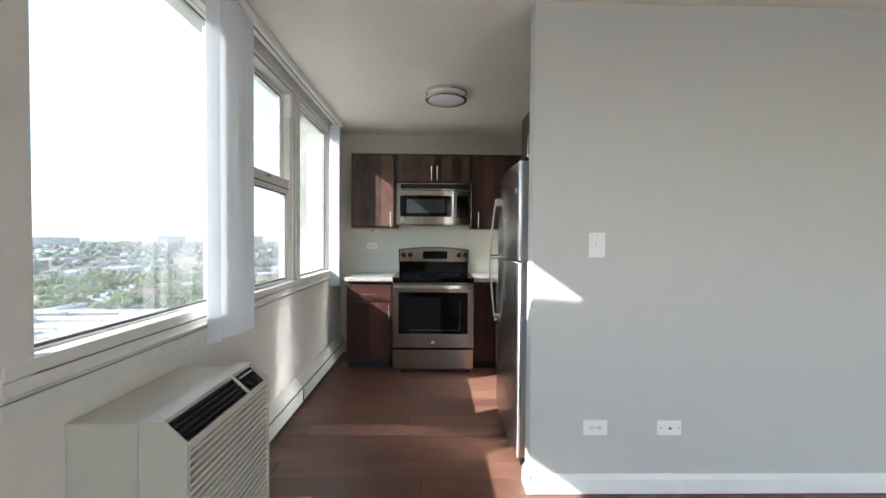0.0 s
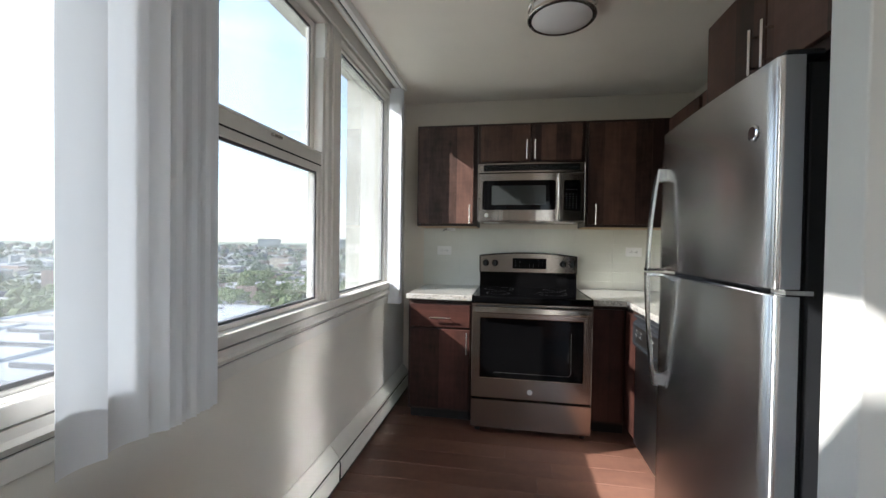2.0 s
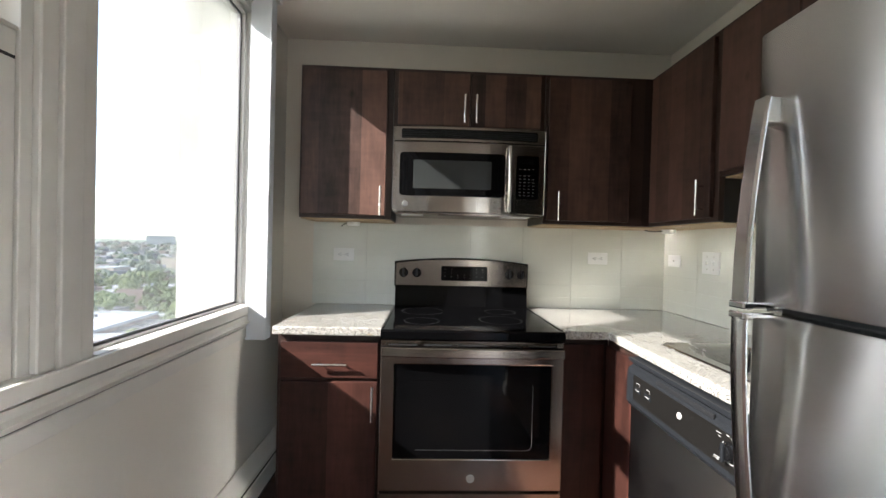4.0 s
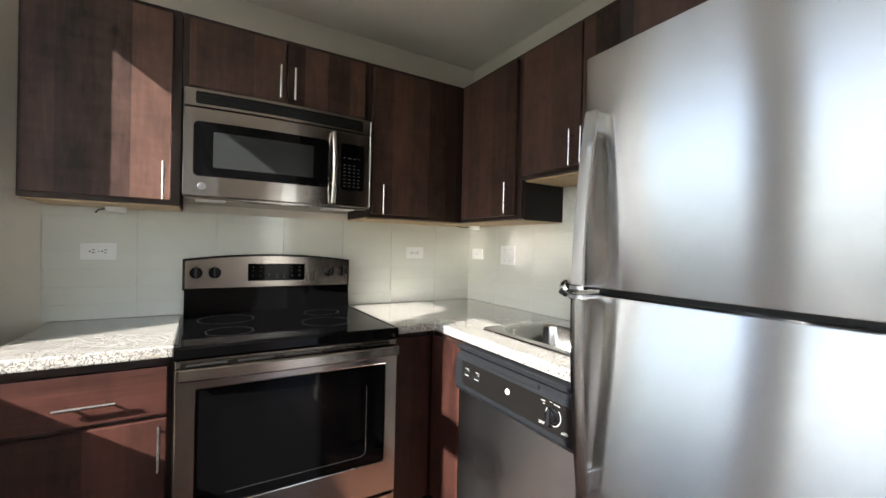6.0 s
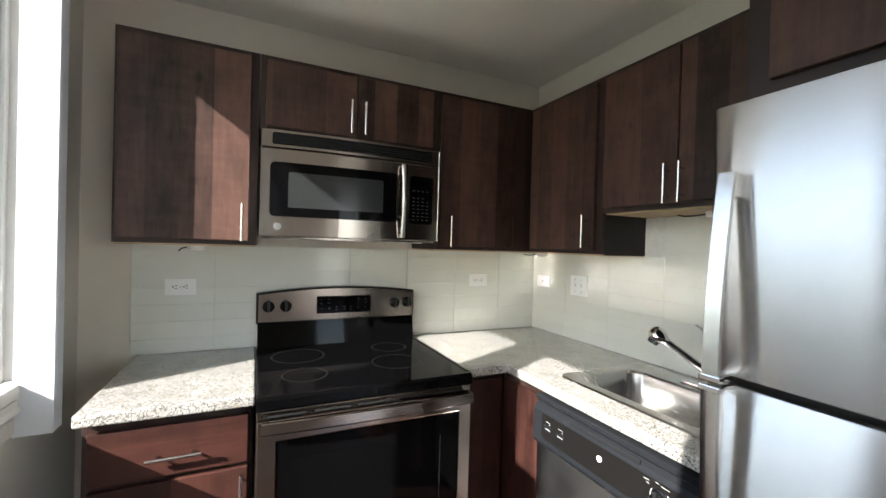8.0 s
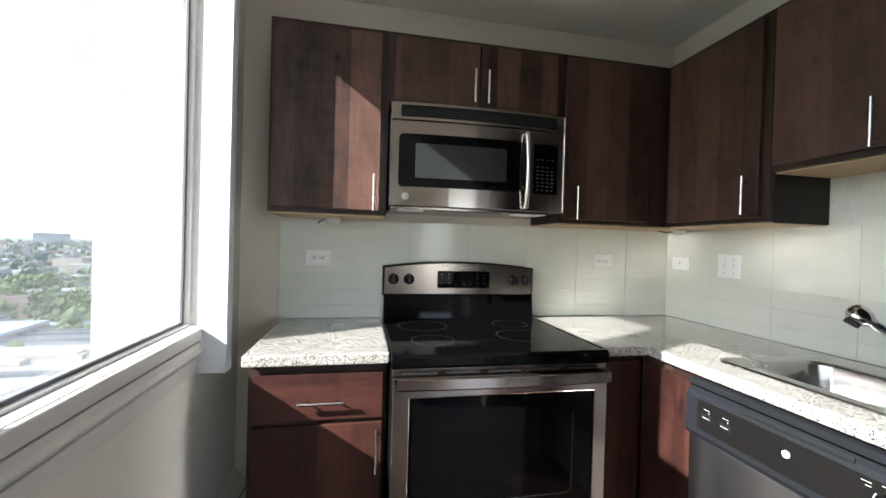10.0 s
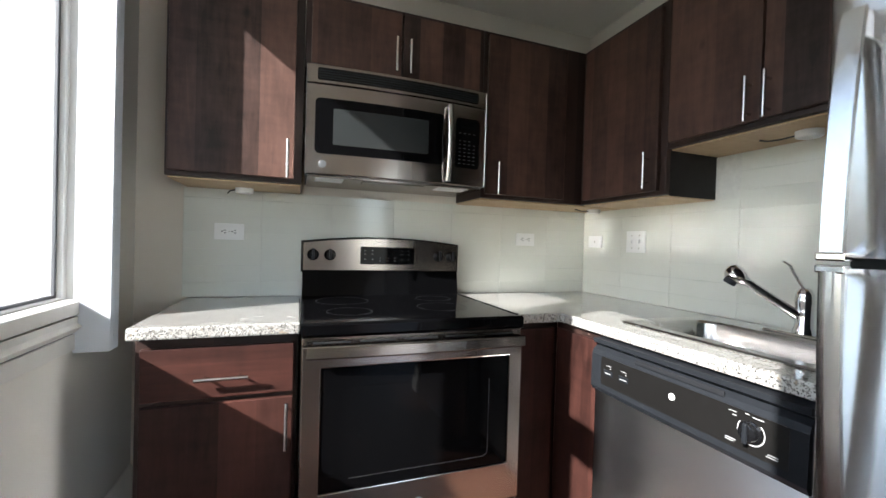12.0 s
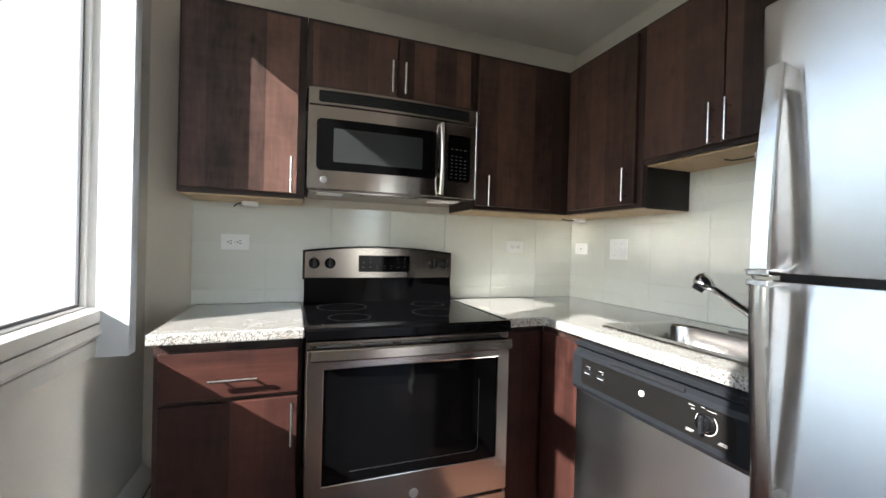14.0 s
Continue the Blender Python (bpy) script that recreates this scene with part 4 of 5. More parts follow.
    part("handle", sweep(hp, [(0.011 * math.cos(a), 0.008 * math.sin(a)) for a in [2 * math.pi * i / 12 for i in range(12)]], (1, 0, 0)), NICKEL, d, "vertical curved metal handle", smooth=True)
    for z in (1.436, 1.746):
        part("handle_mount", box(0.187, 0.207, yf - 0.012, yf + 0.008, z - 0.008, z + 0.008, 0.003), NICKEL, d)
    glass(0.234, 0.350, 1.496, 1.712, 0.012, 0, 0.0015, "key_pad", BLKGL, cp, "black key pad")
    bm = bmesh.new()
    for j in range(9):
        for k in range(4):
            if j in (7,) or (j == 6 and k > 2):
                continue
            x, z = 0.248 + 0.023 * k, 1.512 + 0.0165 * j
            yy = yf + 0.022 * (x / 0.378) ** 2 - 0.0024
            box(x, x + 0.010, yy, yy + 0.0005, z, z + 0.0028, bm=bm)
    tagged(part("key_print", bm, DIMMARK, cp, "small pale key markings"), kind="stuff")
    part("clock", box(0.262, 0.325, yf + 0.0085, yf + 0.012, 1.672, 1.694), WINGL, cp, "dark clock display")
    # underside
    part("bottom_plate", box(-0.372, 0.372, yf + 0.035, YB - 0.02, 1.410, 1.4175, 0.001), STEEL, m, "metal underside")
    for x0, x1, mt, lb in ((-0.34, -0.23, MARK, "lamp cover"), (-0.15, 0.11, SEAL, "grease filter"), (0.18, 0.32, MARK, "lamp cover")):
        part("filter" if mt is SEAL else "lamp_cover", box(x0, x1, yf + 0.06, yf + 0.15, 1.407, 1.4098, 0.001), STEEL if mt is SEAL else PLATE, m, lb)


microwave()


# ---------------------------------------------------------------- dishwasher
def dishwasher():
    d = thing("dishwasher", (0.9, 3.80, 0), "stainless under-sink dishwasher with a dark grey control panel", "dishwasher")
    y0, y1 = 3.492, 4.122
    part("tub", box(0.63, 1.2, y0 + 0.006, y1 - 0.004, 0.06, 0.735, 0.004), BLKPL, d, "dark tub housing")
    for y in (3.54, 4.07):
        part("foot", rod((0.72, y, 0), (0.72, y, 0.061), 0.015), BLKPL, d)
        part("foot", rod((1.15, y, 0), (1.15, y, 0.061), 0.015), BLKPL, d)
    part("toe_panel", box(0.66, 0.68, y0 + 0.006, y1 - 0.004, 0.004, 0.10), BLKPL, d)
    part("door", soften(box(0.588, 0.629, y0 + 0.003, y1 - 0.003, 0.105, 0.672), 0.004), STEELD, d, "brushed stainless door")
    pr = [(0.629, 0.675), (0.581, 0.675), (0.572, 0.69), (0.574, 0.80), (0.580, 0.815), (0.596, 0.826), (0.590, 0.832), (0.578, 0.838), (0.578, 0.852), (0.629, 0.852)]
    p = part("control_panel", soften(prism([(x, y0, z) for x, z in pr], (0, y1 - y0, 0)), 0.002, 1), DWGREY, d, "dark grey control panel with a grip ledge")
    part("grip_recess", box(0.574, 0.580, 3.665, 3.935, 0.812, 0.826, 0.002), SEAL, p, "dark grip recess")
    part("inlay", prism([(0.5735, u, v) for u, v in rrect(3.525, 4.075, 0.700, 0.800, 0.012)], (-0.0012, 0, 0)), INLAY, p, "brown-black control inlay")
    part("knob", lathe((0.5725, 3.600, 0.757), (-1, 0, 0), [(0, 0.025), (0.004, 0.025), (0.006, 0.021), (0.016, 0.019), (0.018, 0.015)], 28), BLKEN, p, "glossy black cycle dial", smooth=True)
    part("knob_grip", box(0.547, 0.556, 3.595, 3.605, 0.734, 0.780, 0.003), DWGREY, p)
    bm = bmesh.new()
    for i in range(20):
        a0, a1 = radians(135 + i * 13), radians(135 + i * 13 + 13.2)
        pts = [(0.5723, 3.600 + q * math.cos(a), 0.757 + q * math.sin(a)) for q, a in ((0.0278, a0), (0.0278, a1), (0.0300, a1), (0.0300, a0))]
        prism(pts, (-0.0005, 0, 0), bm)
    for y, z, w in ((3.640, 0.789, 0.018), (3.612, 0.794, 0.010), (3.582, 0.791, 0.024), (3.640, 0.781, 0.010), (3.640, 0.724, 0.024), (3.645, 0.719, 0.020), (3.552, 0.724, 0.020), (3.552, 0.719, 0.024)):
        box(0.5716, 0.5722, y - 0.008, y - 0.008 + w, z, z + 0.0016, bm=bm)
    tagged(part("dial_print", bm, MARK, p, "pale dial markings"), kind="stuff")
    part("start_button", lathe((0.5724, 3.803, 0.762), (-1, 0, 0), [(0, 0.0095), (0.003, 0.009), (0.004, 0.007)], 20), PLATE, p, "round pale button")
    for y in (4.040, 3.975):
        part("cycle_button", box(0.5690, 0.5724, y - 0.019, y + 0.019, 0.742, 0.760, 0.0015), DWGREY, p)
        bm = box(0.5684, 0.5688, y - 0.013, y + 0.013, 0.7495, 0.7515)
        box(0.5717, 0.5722, y - 0.011, y + 0.011, 0.774, 0.7755, bm=bm)
        box(0.5717, 0.5722, y - 0.010, y - 0.006, 0.766, 0.769, bm=bm)
        part("button_print", bm, MARK, p)


dishwasher()


# ---------------------------------------------------------------- sink and tap
def sink():
    s = thing("sink", (0.94, 3.82, 0.897), "drop-in stainless steel single bowl sink", "sink")
    bm = bmesh.new()
    X0, X1, A0, A1 = 0.705, 1.180, 3.500, 4.150
    loops = []
    for (x0, x1, y0, y1, rad, z) in ((X0, X1, A0, A1, 0.035, 0.8985), (X0 + 0.006, X1 - 0.006, A0 + 0.006, A1 - 0.006, 0.032, 0.903), (0.752, 1.062, 3.556, 4.094, 0.06, 0.902),
                                     (0.760, 1.054, 3.564, 4.086, 0.056, 0.893), (0.776, 1.040, 3.582, 4.068, 0.055, 0.775), (0.800, 1.015, 3.606, 4.044, 0.05, 0.762)):
        loops.append([bm.verts.new((u, v, z)) for u, v in rrect(x0, x1, y0, y1, rad, 6)])
    for a, b in zip(loops, loops[1:]):
        for i in range(len(a)):
            bm.faces.new((a[i], a[(i + 1) % len(a)], b[(i + 1) % len(a)], b[i]))
    bm.faces.new(loops[-1])
    part("basin", bm, SINKM, s, smooth=True)
    part("drain", lathe((0.905, 3.825, 0.7625), (0, 0, 1), [(0, 0.045), (0.003, 0.044), (0.003, 0.030), (0.001, 0.026)], 28), CHROME, s, "round drain")
    t = thing("kitchen_tap", (1.115, 3.797, 0.903), "chrome single-lever tap with a pull-out spray head", "tap")
    part("base_plate", prism([(u, v, 0.9025) for u, v in rrect(1.090, 1.142, 3.68, 3.915, 0.025, 6)], (0, 0, 0.008), r=0.002), CHROME, t)
    part("column", lathe((1.115, 3.797, 0.9105), (0, 0, 1), [(0, 0.030), (0.012, 0.029), (0.02, 0.024), (0.07, 0.023), (0.10, 0.026), (0.125, 0.024), (0.14, 0.016), (0.145, 0.008)], 28), CHROME, t, smooth=True)
    b, h = Vector((1.100, 3.810, 0.968)), Vector((0.998, 3.908, 1.072))
    part("spout", rod(b, h, 0.0155, None, 20, 0.0135), CHROME, t, smooth=True)
    ax = (h - b).normalized()
    hd = part("spray_head", lathe(h - ax * 0.012, ax, [(0, 0.015), (0.012, 0.019), (0.02, 0.026), (0.04, 0.030), (0.058, 0.027), (0.068, 0.016), (0.071, 0.006)], 24), CHROME, t, "bulbous chrome spray head", smooth=True)
    part("nozzle", lathe(h + ax * 0.022 + Vector((-0.012, 0.012, -0.018)), Vector((-0.35, 0.35, -0.85)), [(0, 0.020), (0.012, 0.019), (0.014, 0.016)], 20), BLKPL, hd, "dark nozzle face")
    lv = [(1.113, 3.799, 1.05), (1.098, 3.808, 1.078), (1.085, 3.815, 1.105), (1.077, 3.820, 1.125), (1.062, 3.832, 1.138)]
    part("lever", sweep(lv, [(0.010 * math.cos(a), 0.005 * math.sin(a)) for a in [2 * math.pi * i / 10 for i in range(10)]], (0.7, 0.7, 0)), CHROME, t, smooth=True)


sink()


# ---------------------------------------------------------------- refrigerator
def fridge():
    f = thing("refrigerator", (0.85, 3.07, 0), "stainless top-freezer refrigerator with bowed doors", "refrigerator")
    y0, y1, zs = 2.700, 3.440, 1.148
    part("case", box(0.545, 1.21, y0 + 0.012, y1 - 0.012, 0.035, 1.688, 0.004), BLKPL, f, "black cabinet case")
    part("gasket", box(0.528, 0.546, y0 + 0.02, y1 - 0.02, 0.09, 1.685), SEAL, f, "black door gasket")
    part("toe_grille", box(0.50, 0.545, y0 + 0.02, y1 - 0.02, 0.012, 0.070, 0.003), BLKPL, f, "black toe grille")
    for y in (y0 + 0.06, y1 - 0.06):
        for x in (0.58, 1.16):
            part("foot", rod((x, y, 0), (x, y, 0.036), 0.018), BLKPL, f)

    def outline():
        n, pts, ym, w = 22, [], (y0 + y1) / 2, (y1 - y0) / 2
        for i in range(n + 1):
            y = y0 + 0.014 + (y1 - y0 - 0.028) * i / n
            pts.append((0.474 - 0.010 * (1 - ((y - ym) / w) ** 2), y))
        c = []
        for k in range(1, 6):
            a = radians(90 * k / 5)
            c.append((0.474 + 0.016 * (1 - math.cos(a)) + 0.0006, y1 - 0.014 + 0.014 * math.sin(a)))
        pts += c
        pts += [(0.527, y1), (0.527, y0)]
        for k in range(5, 0, -1):
            a = radians(90 * k / 5)
            pts.append((0.474 + 0.016 * (1 - math.cos(a)) + 0.0006, y0 + 0.014 - 0.014 * math.sin(a)))
        return pts
    for name, z0, z1, lb in (("freezer_door", zs + 0.008, 1.702, "bowed stainless freezer door"), ("fresh_food_door", 0.062, zs - 0.008, "bowed stainless lower door")):
        part(name, prism([(x, y, z0) for x, y in outline()], (0, 0, z1 - z0), r=0.003), STEELV, f, lb, smooth=True)
    part("hinge_bracket", box(0.50, 0.56, y0 + 0.005, y0 + 0.06, zs - 0.006, zs + 0.006, 0.002), NICKEL, f, "metal centre hinge")
    part("hinge_cap", box(0.49, 0.57, y0 + 0.005, y0 + 0.09, 1.7025, 1.716, 0.004), BLKPL, f, "black top hinge cap")
    part("badge", lathe((0.4695, 2.79, 1.545), (-1, 0, 0), [(0, 0.020), (0.003, 0.020), (0.0045, 0.016)], 24), CHROME, f, "round metal badge")
    part("lower_badge", lathe((0.4715, 2.755, 0.58), (-1, 0, 0), [(0, 0.007), (0.002, 0.007), (0.003, 0.004)], 16), CHROME, f)
    # two bow handles meeting at the gap between the doors
    sec = [(0.017, 0.000), (0.015, 0.005), (0.008, 0.008), (-0.008, 0.008), (-0.015, 0.005), (-0.017, 0.0), (-0.015, -0.005), (0.015, -0.005)]
    for name, z0, z1 in (("freezer_handle", 1.560, zs + 0.010), ("lower_handle", 0.690, zs - 0.010)):
        path = []
        for i in range(19):
            t = i / 18
            z = z0 + (z1 - z0) * t
            path.append((0.448 - 0.034 * math.sin(t * math.pi * 0.5) ** 0.9, 3.390, z))
        h = part(name, sweep(path, sec, (0, 1, 0)), STEELH, f, "curved stainless strap handle", smooth=True)
        s = 1 if z1 > z0 else -1
        part("end_mount", box(0.444, 0.474, 3.376, 3.404, min(z0, z0 + s * 0.05), max(z0, z0 + s * 0.05), 0.004), STEELH, h)
        part("collar", box(0.406, 0.426, 3.370, 3.410, z1 - 0.007, z1 + 0.007, 0.003), CHROME, h, "chrome collar")
        part("bridge", box(0.420, 0.474, 3.377, 3.403, z1 - 0.006, z1 + 0.006, 0.003), CHROME, h)


fridge()


# ---------------------------------------------------------------- lamp, plates, small fixtures
def ceiling_lamp():
    l = thing("ceiling_light", (0.092, 3.70, ZC), "round flush ceiling light, opal glass with two nickel rings", "ceiling light")
    c = (0.092, 3.70, ZC)
    R = 0.165
    part("upper_ring", lathe(c, (0, 0, -1), [(0.0005, R - 0.002), (0.004, R), (0.020, R), (0.024, R - 0.004)], 48), NICKEL, l, "satin nickel ring", smooth=True)
    part("drum", lathe(c, (0, 0, -1), [(0.022, R - 0.012), (0.056, R - 0.012)], 48), OPAL, l, "opal glass band", smooth=True)
    prof = [(0.052, R - 0.004), (0.055, R), (0.068, R), (0.071, R - 0.004), (0.0712, R - 0.012)]
    part("lower_ring", lathe(c, (0, 0, -1), prof, 48), NICKEL, l, "satin nickel ring", smooth=True)
    prof = [(0.066 + 0.036 * (1 - q * q), (R - 0.010) * q) for q in (1, 0.95, 0.85, 0.7, 0.5, 0.3, 0.1)]
    part("bowl", lathe(c, (0, 0, -1), prof, 48), OPAL, l, "shallow opal glass bowl", smooth=True)
    for k in range(3):
        a = radians(90 + 120 * k)
        p = (c[0] + R * math.cos(a), c[1] + R * math.sin(a))
        part("clip", rod((p[0], p[1], ZC - 0.02), (p[0], p[1], ZC - 0.058), 0.005), NICKEL, l)


ceiling_lamp()


def plate(name, c, w, h, normal, label, parts):
    """A cover plate on a wall; parts as (name, u, v, w, h, depth, material) from its centre."""
    c, n = Vector(c), Vector(normal)
    u = Vector((0, 0, 1)).cross(n)
    cat = "switch" if "switch" in name else "outlet"
    t = thing(name, c, label, cat, "wall plates")

    def pad(nm, du, dv, ww, hh, d0, d1, mt, rad=0.003):
        pts = [c + u * (du + a) + Vector((0, 0, dv + b)) + n * d0 for a, b in rrect(-ww / 2, ww / 2, -hh / 2, hh / 2, min(rad, ww / 2.2, hh / 2.2), 3)]
        return part(nm, prism(pts, n * (d1 - d0), r=min(0.001, (d1 - d0) * 0.3)), mt, t)
    pad("cover", 0, 0, w, h, 0.0003, 0.006, PLATE)
    for nm, du, dv, ww, hh, d, mt in parts:
        pad(nm, du, dv, ww, hh, 0.0058, 0.0062 + d, mt, 0.002)


def duplex(horizontal=True):
    out = []
    for s in (-1, 1):
        f = lambda a, b: (a, b) if horizontal else (b, a)
        du, dv = f(s * 0.020, 0)
        out.append(("socket_face", du, dv, 0.028, 0.028, 0.0012, PLATE))
        for q in (-1, 1):
            a, b = f(s * 0.020 + 0.003, q * 0.006)
            ww, hh = (0.010, 0.0034) if horizontal else (0.0034, 0.010)
            out.append(("slot", a, b, ww, hh, 0.0016, HOLE))
        a, b = f(s * 0.020 - 0.008, 0)
        out.append(("ground_hole", a, b, 0.006, 0.006, 0.0016, HOLE))
    return out + [("screw", 0, 0, 0.005, 0.005, 0.0012, NICKEL)]


plate("light_switch", (0.8155, 2.49, 1.2475), 0.080, 0.122, (0, -1, 0), "white toggle light switch on the partition wall",
      [("toggle", 0, 0.003, 0.010, 0.022, 0.010, PLATE), ("screw", 0, 0.045, 0.006, 0.006, 0.001, NICKEL), ("screw", 0, -0.045, 0.006, 0.006, 0.001, NICKEL)])
plate("wall_outlet", (0.8225, 2.49, 0.335), 0.122, 0.074, (0, -1, 0), "white duplex outlet low on the partition wall", duplex())
plate("cable_outlet", (1.1975, 2.49, 0.335), 0.122, 0.074, (0, -1, 0), "white cable outlet plate low on the partition wall",
      [("jack", 0, 0, 0.012, 0.012, 0.008, NICKEL), ("screw", 0.045, 0, 0.006, 0.006, 0.001, NICKEL), ("screw", -0.045, 0, 0.006, 0.006, 0.001, NICKEL)])
plate("wall_outlet", (-0.687, YB - 0.011, 1.187), 0.118, 0.072, (0, -1, 0), "white duplex outlet in the tile backsplash", duplex())
plate("wall_outlet", (0.816, YB - 0.011, 1.199), 0.118, 0.070, (0, -1, 0), "white duplex outlet in the tile backsplash", duplex())
plate("wall_outlet", (XE - 0.011, 4.883, 1.199), 0.110, 0.066, (-1, 0, 0), "white outlet plate on the tiles beside the corner",
      [("jack", 0, 0, 0.008, 0.008, 0.004, NICKEL)])
plate("double_switch", (XE - 0.011, 4.585, 1.20), 0.122, 0.110, (-1, 0, 0), "white two-gang switch plate on the tiles",
      [("toggle", -0.024, 0.002, 0.009, 0.020, 0.010, PLATE), ("toggle", 0.024, 0.002, 0.009, 0.020, 0.010, PLATE)]
      + [("screw", u, v, 0.006, 0.006, 0.001, NICKEL) for u in (-0.024, 0.024) for v in (-0.032, 0.032)])


def puck(x, y, z, cord, label):
    p = thing("under_cabinet_light", (x, y, z), label, "cabinet light", "under cabinet lights")
    part("housing", lathe((x, y, z - 0.0012), (0, 0, -1), [(0, 0.036), (0.018, 0.035), (0.022, 0.030)], 24), PLATE, p, smooth=True)
    part("cord", sweep([(x + a, y + b, z - 0.0055 + c) for a, b, c in cord], circle(0.003, 8), (0, 0, 1)), BRASS, p, "dark cord")


puck(1.11, 3.80, 1.552, [(-0.005, 0.035, -0.004), (-0.012, 0.07, -0.008), (-0.03, 0.10, -0.010), (-0.05, 0.115, -0.006)], "small round under-cabinet light with a dark cord")
puck(-0.62, 4.90, U0 - 0.001, [(-0.035, 0, -0.004), (-0.055, 0.0, -0.010), (-0.065, 0.0, -0.022)], "small round under-cabinet light beneath the wall cabinet")
puck(1.13, 4.80, U0 - 0.001, [(-0.035, 0, -0.004), (-0.09, -0.02, -0.010), (-0.16, -0.05, -0.006)], "small round under-cabinet light in the corner")


# ---------------------------------------------------------------- the city outside
GZ = -36.0
# ground colour raised to stand in for haze and bounce onto the ceiling
GROUND = mat("city_ground", (0.26, 0.275, 0.20), 0.95, var=0.5, scale=0.06, bump=0.0)
# far leaves greyed, with the haze put into their colour
LEAF = mat("hazed_foliage", (0.13, 0.15, 0.11), 0.8, var=0.35, scale=0.35)
LEAFY = mat("light_foliage", (0.125, 0.155, 0.06), 0.8, var=0.35, scale=0.35)
ROOFW = mat("pale_roof", (0.40, 0.40, 0.40), 0.8, var=0.12, scale=0.8)
ROOFG = mat("grey_roof", (0.15, 0.15, 0.155), 0.85, var=0.2, scale=0.6)
BRICKR = mat("far_brick", (0.26, 0.185, 0.155), 0.9, var=0.15, scale=1.2)
BRICKT = mat("far_tan_brick", (0.34, 0.30, 0.25), 0.9, var=0.12, scale=1.2)
STONEW = mat("far_white_stone", (0.42, 0.41, 0.39), 0.85, var=0.1, scale=1.2)
FARM = mat("far_blocks", (0.42, 0.41, 0.40), 0.9, var=0.3, scale=0.02)
COPPER = mat("dome_copper", (0.22, 0.265, 0.25), 0.7, var=0.15, scale=0.7)
DARKW = mat("far_window", (0.05, 0.06, 0.07), 0.25, var=0.2, scale=2)

tagged(part("ground", box(-4500, -12, -4500, 4500, GZ - 2, GZ), GROUND), "green and grey city ground lightened to stand in for haze", "ground", kind="structure")


def at(angle, dist):
    """A place outside, by its bearing left of straight ahead and its distance."""
    a = radians(angle)
    return -math.sin(a) * dist, math.cos(a) * dist + 1.0


def building(name, x, y, w, d, ztop, turn, wall, roof, label, windows=(0, 0), units=0, seed=1):
    r = random.Random(seed)
    b = thing(name, (x, y, GZ), label, "building", "city buildings")
    m = Matrix.Translation((x, y, 0)) @ Matrix.Rotation(radians(turn), 4, "Z")

    def put(nm, bm, mt, lb="", parent=None):
        bmesh.ops.transform(bm, matrix=m, verts=bm.verts[:])
        return part(nm, bm, mt, parent or b, lb)
    put("wall", box(-w / 2, w / 2, -d / 2, d / 2, GZ, ztop - 0.6), wall)
    put("roof", box(-w / 2 + 0.3, w / 2 - 0.3, -d / 2 + 0.3, d / 2 - 0.3, ztop - 0.6, ztop - 0.45), roof)
    t = 0.35
    put("parapet", cells([-w / 2, -w / 2 + t, w / 2 - t, w / 2], [-d / 2, -d / 2 + t, d / 2 - t, d / 2], {(1, 1)}, ztop - 0.6, ztop, (0, 1, 2)), roof)
    for k in range(units):
        ux, uy = r.uniform(-0.4, 0.4) * w, r.uniform(-0.4, 0.4) * d
        a, c, h = r.uniform(0.8, 3.2), r.uniform(0.8, 2.2), r.uniform(0.5, 1.6)
        put("roof_unit", box(ux - a / 2, ux + a / 2, uy - c / 2, uy + c / 2, ztop - 0.45, ztop - 0.45 + h, 0.06), r.choice((ROOFG, STONEW, BRICKT)))
    if units > 5:
        for k in range(4):
            uy = -d / 2 + d * (k + 0.7) / 4.4
            put("roof_rib", box(-w * 0.42, w * r.uniform(0.1, 0.42), uy - 0.25, uy + 0.25, ztop - 0.45, ztop + 0.15), r.choice((ROOFG, BRICKT)))
    nx, nz = windows
    for side in range(4):
        L = w if side < 2 else d
        cnt = max(0, int(nx * L / max(w, d)))
        for i in range(cnt):
            for j in range(nz):
                u = -L / 2 + L * (i + 0.5) / cnt
                z = ztop - 2.6 - j * 3.2
                if z < GZ + 2:
                    continue
                h = 0.55
                if side == 0:
                    bm = box(u - h, u + h, -d / 2 - 0.03, -d / 2 + 0.1, z - 0.8, z + 0.8)
                elif side == 1:
                    bm = box(u - h, u + h, d / 2 - 0.1, d / 2 + 0.03, z - 0.8, z + 0.8)
                elif side == 2:
                    bm = box(-w / 2 - 0.03, -w / 2 + 0.1, u - h, u + h, z - 0.8, z + 0.8)
                else:
                    bm = box(w / 2 - 0.1, w / 2 + 0.03, u - h, u + h, z - 0.8, z + 0.8)
                put("window", bm, DARKW)
    return b


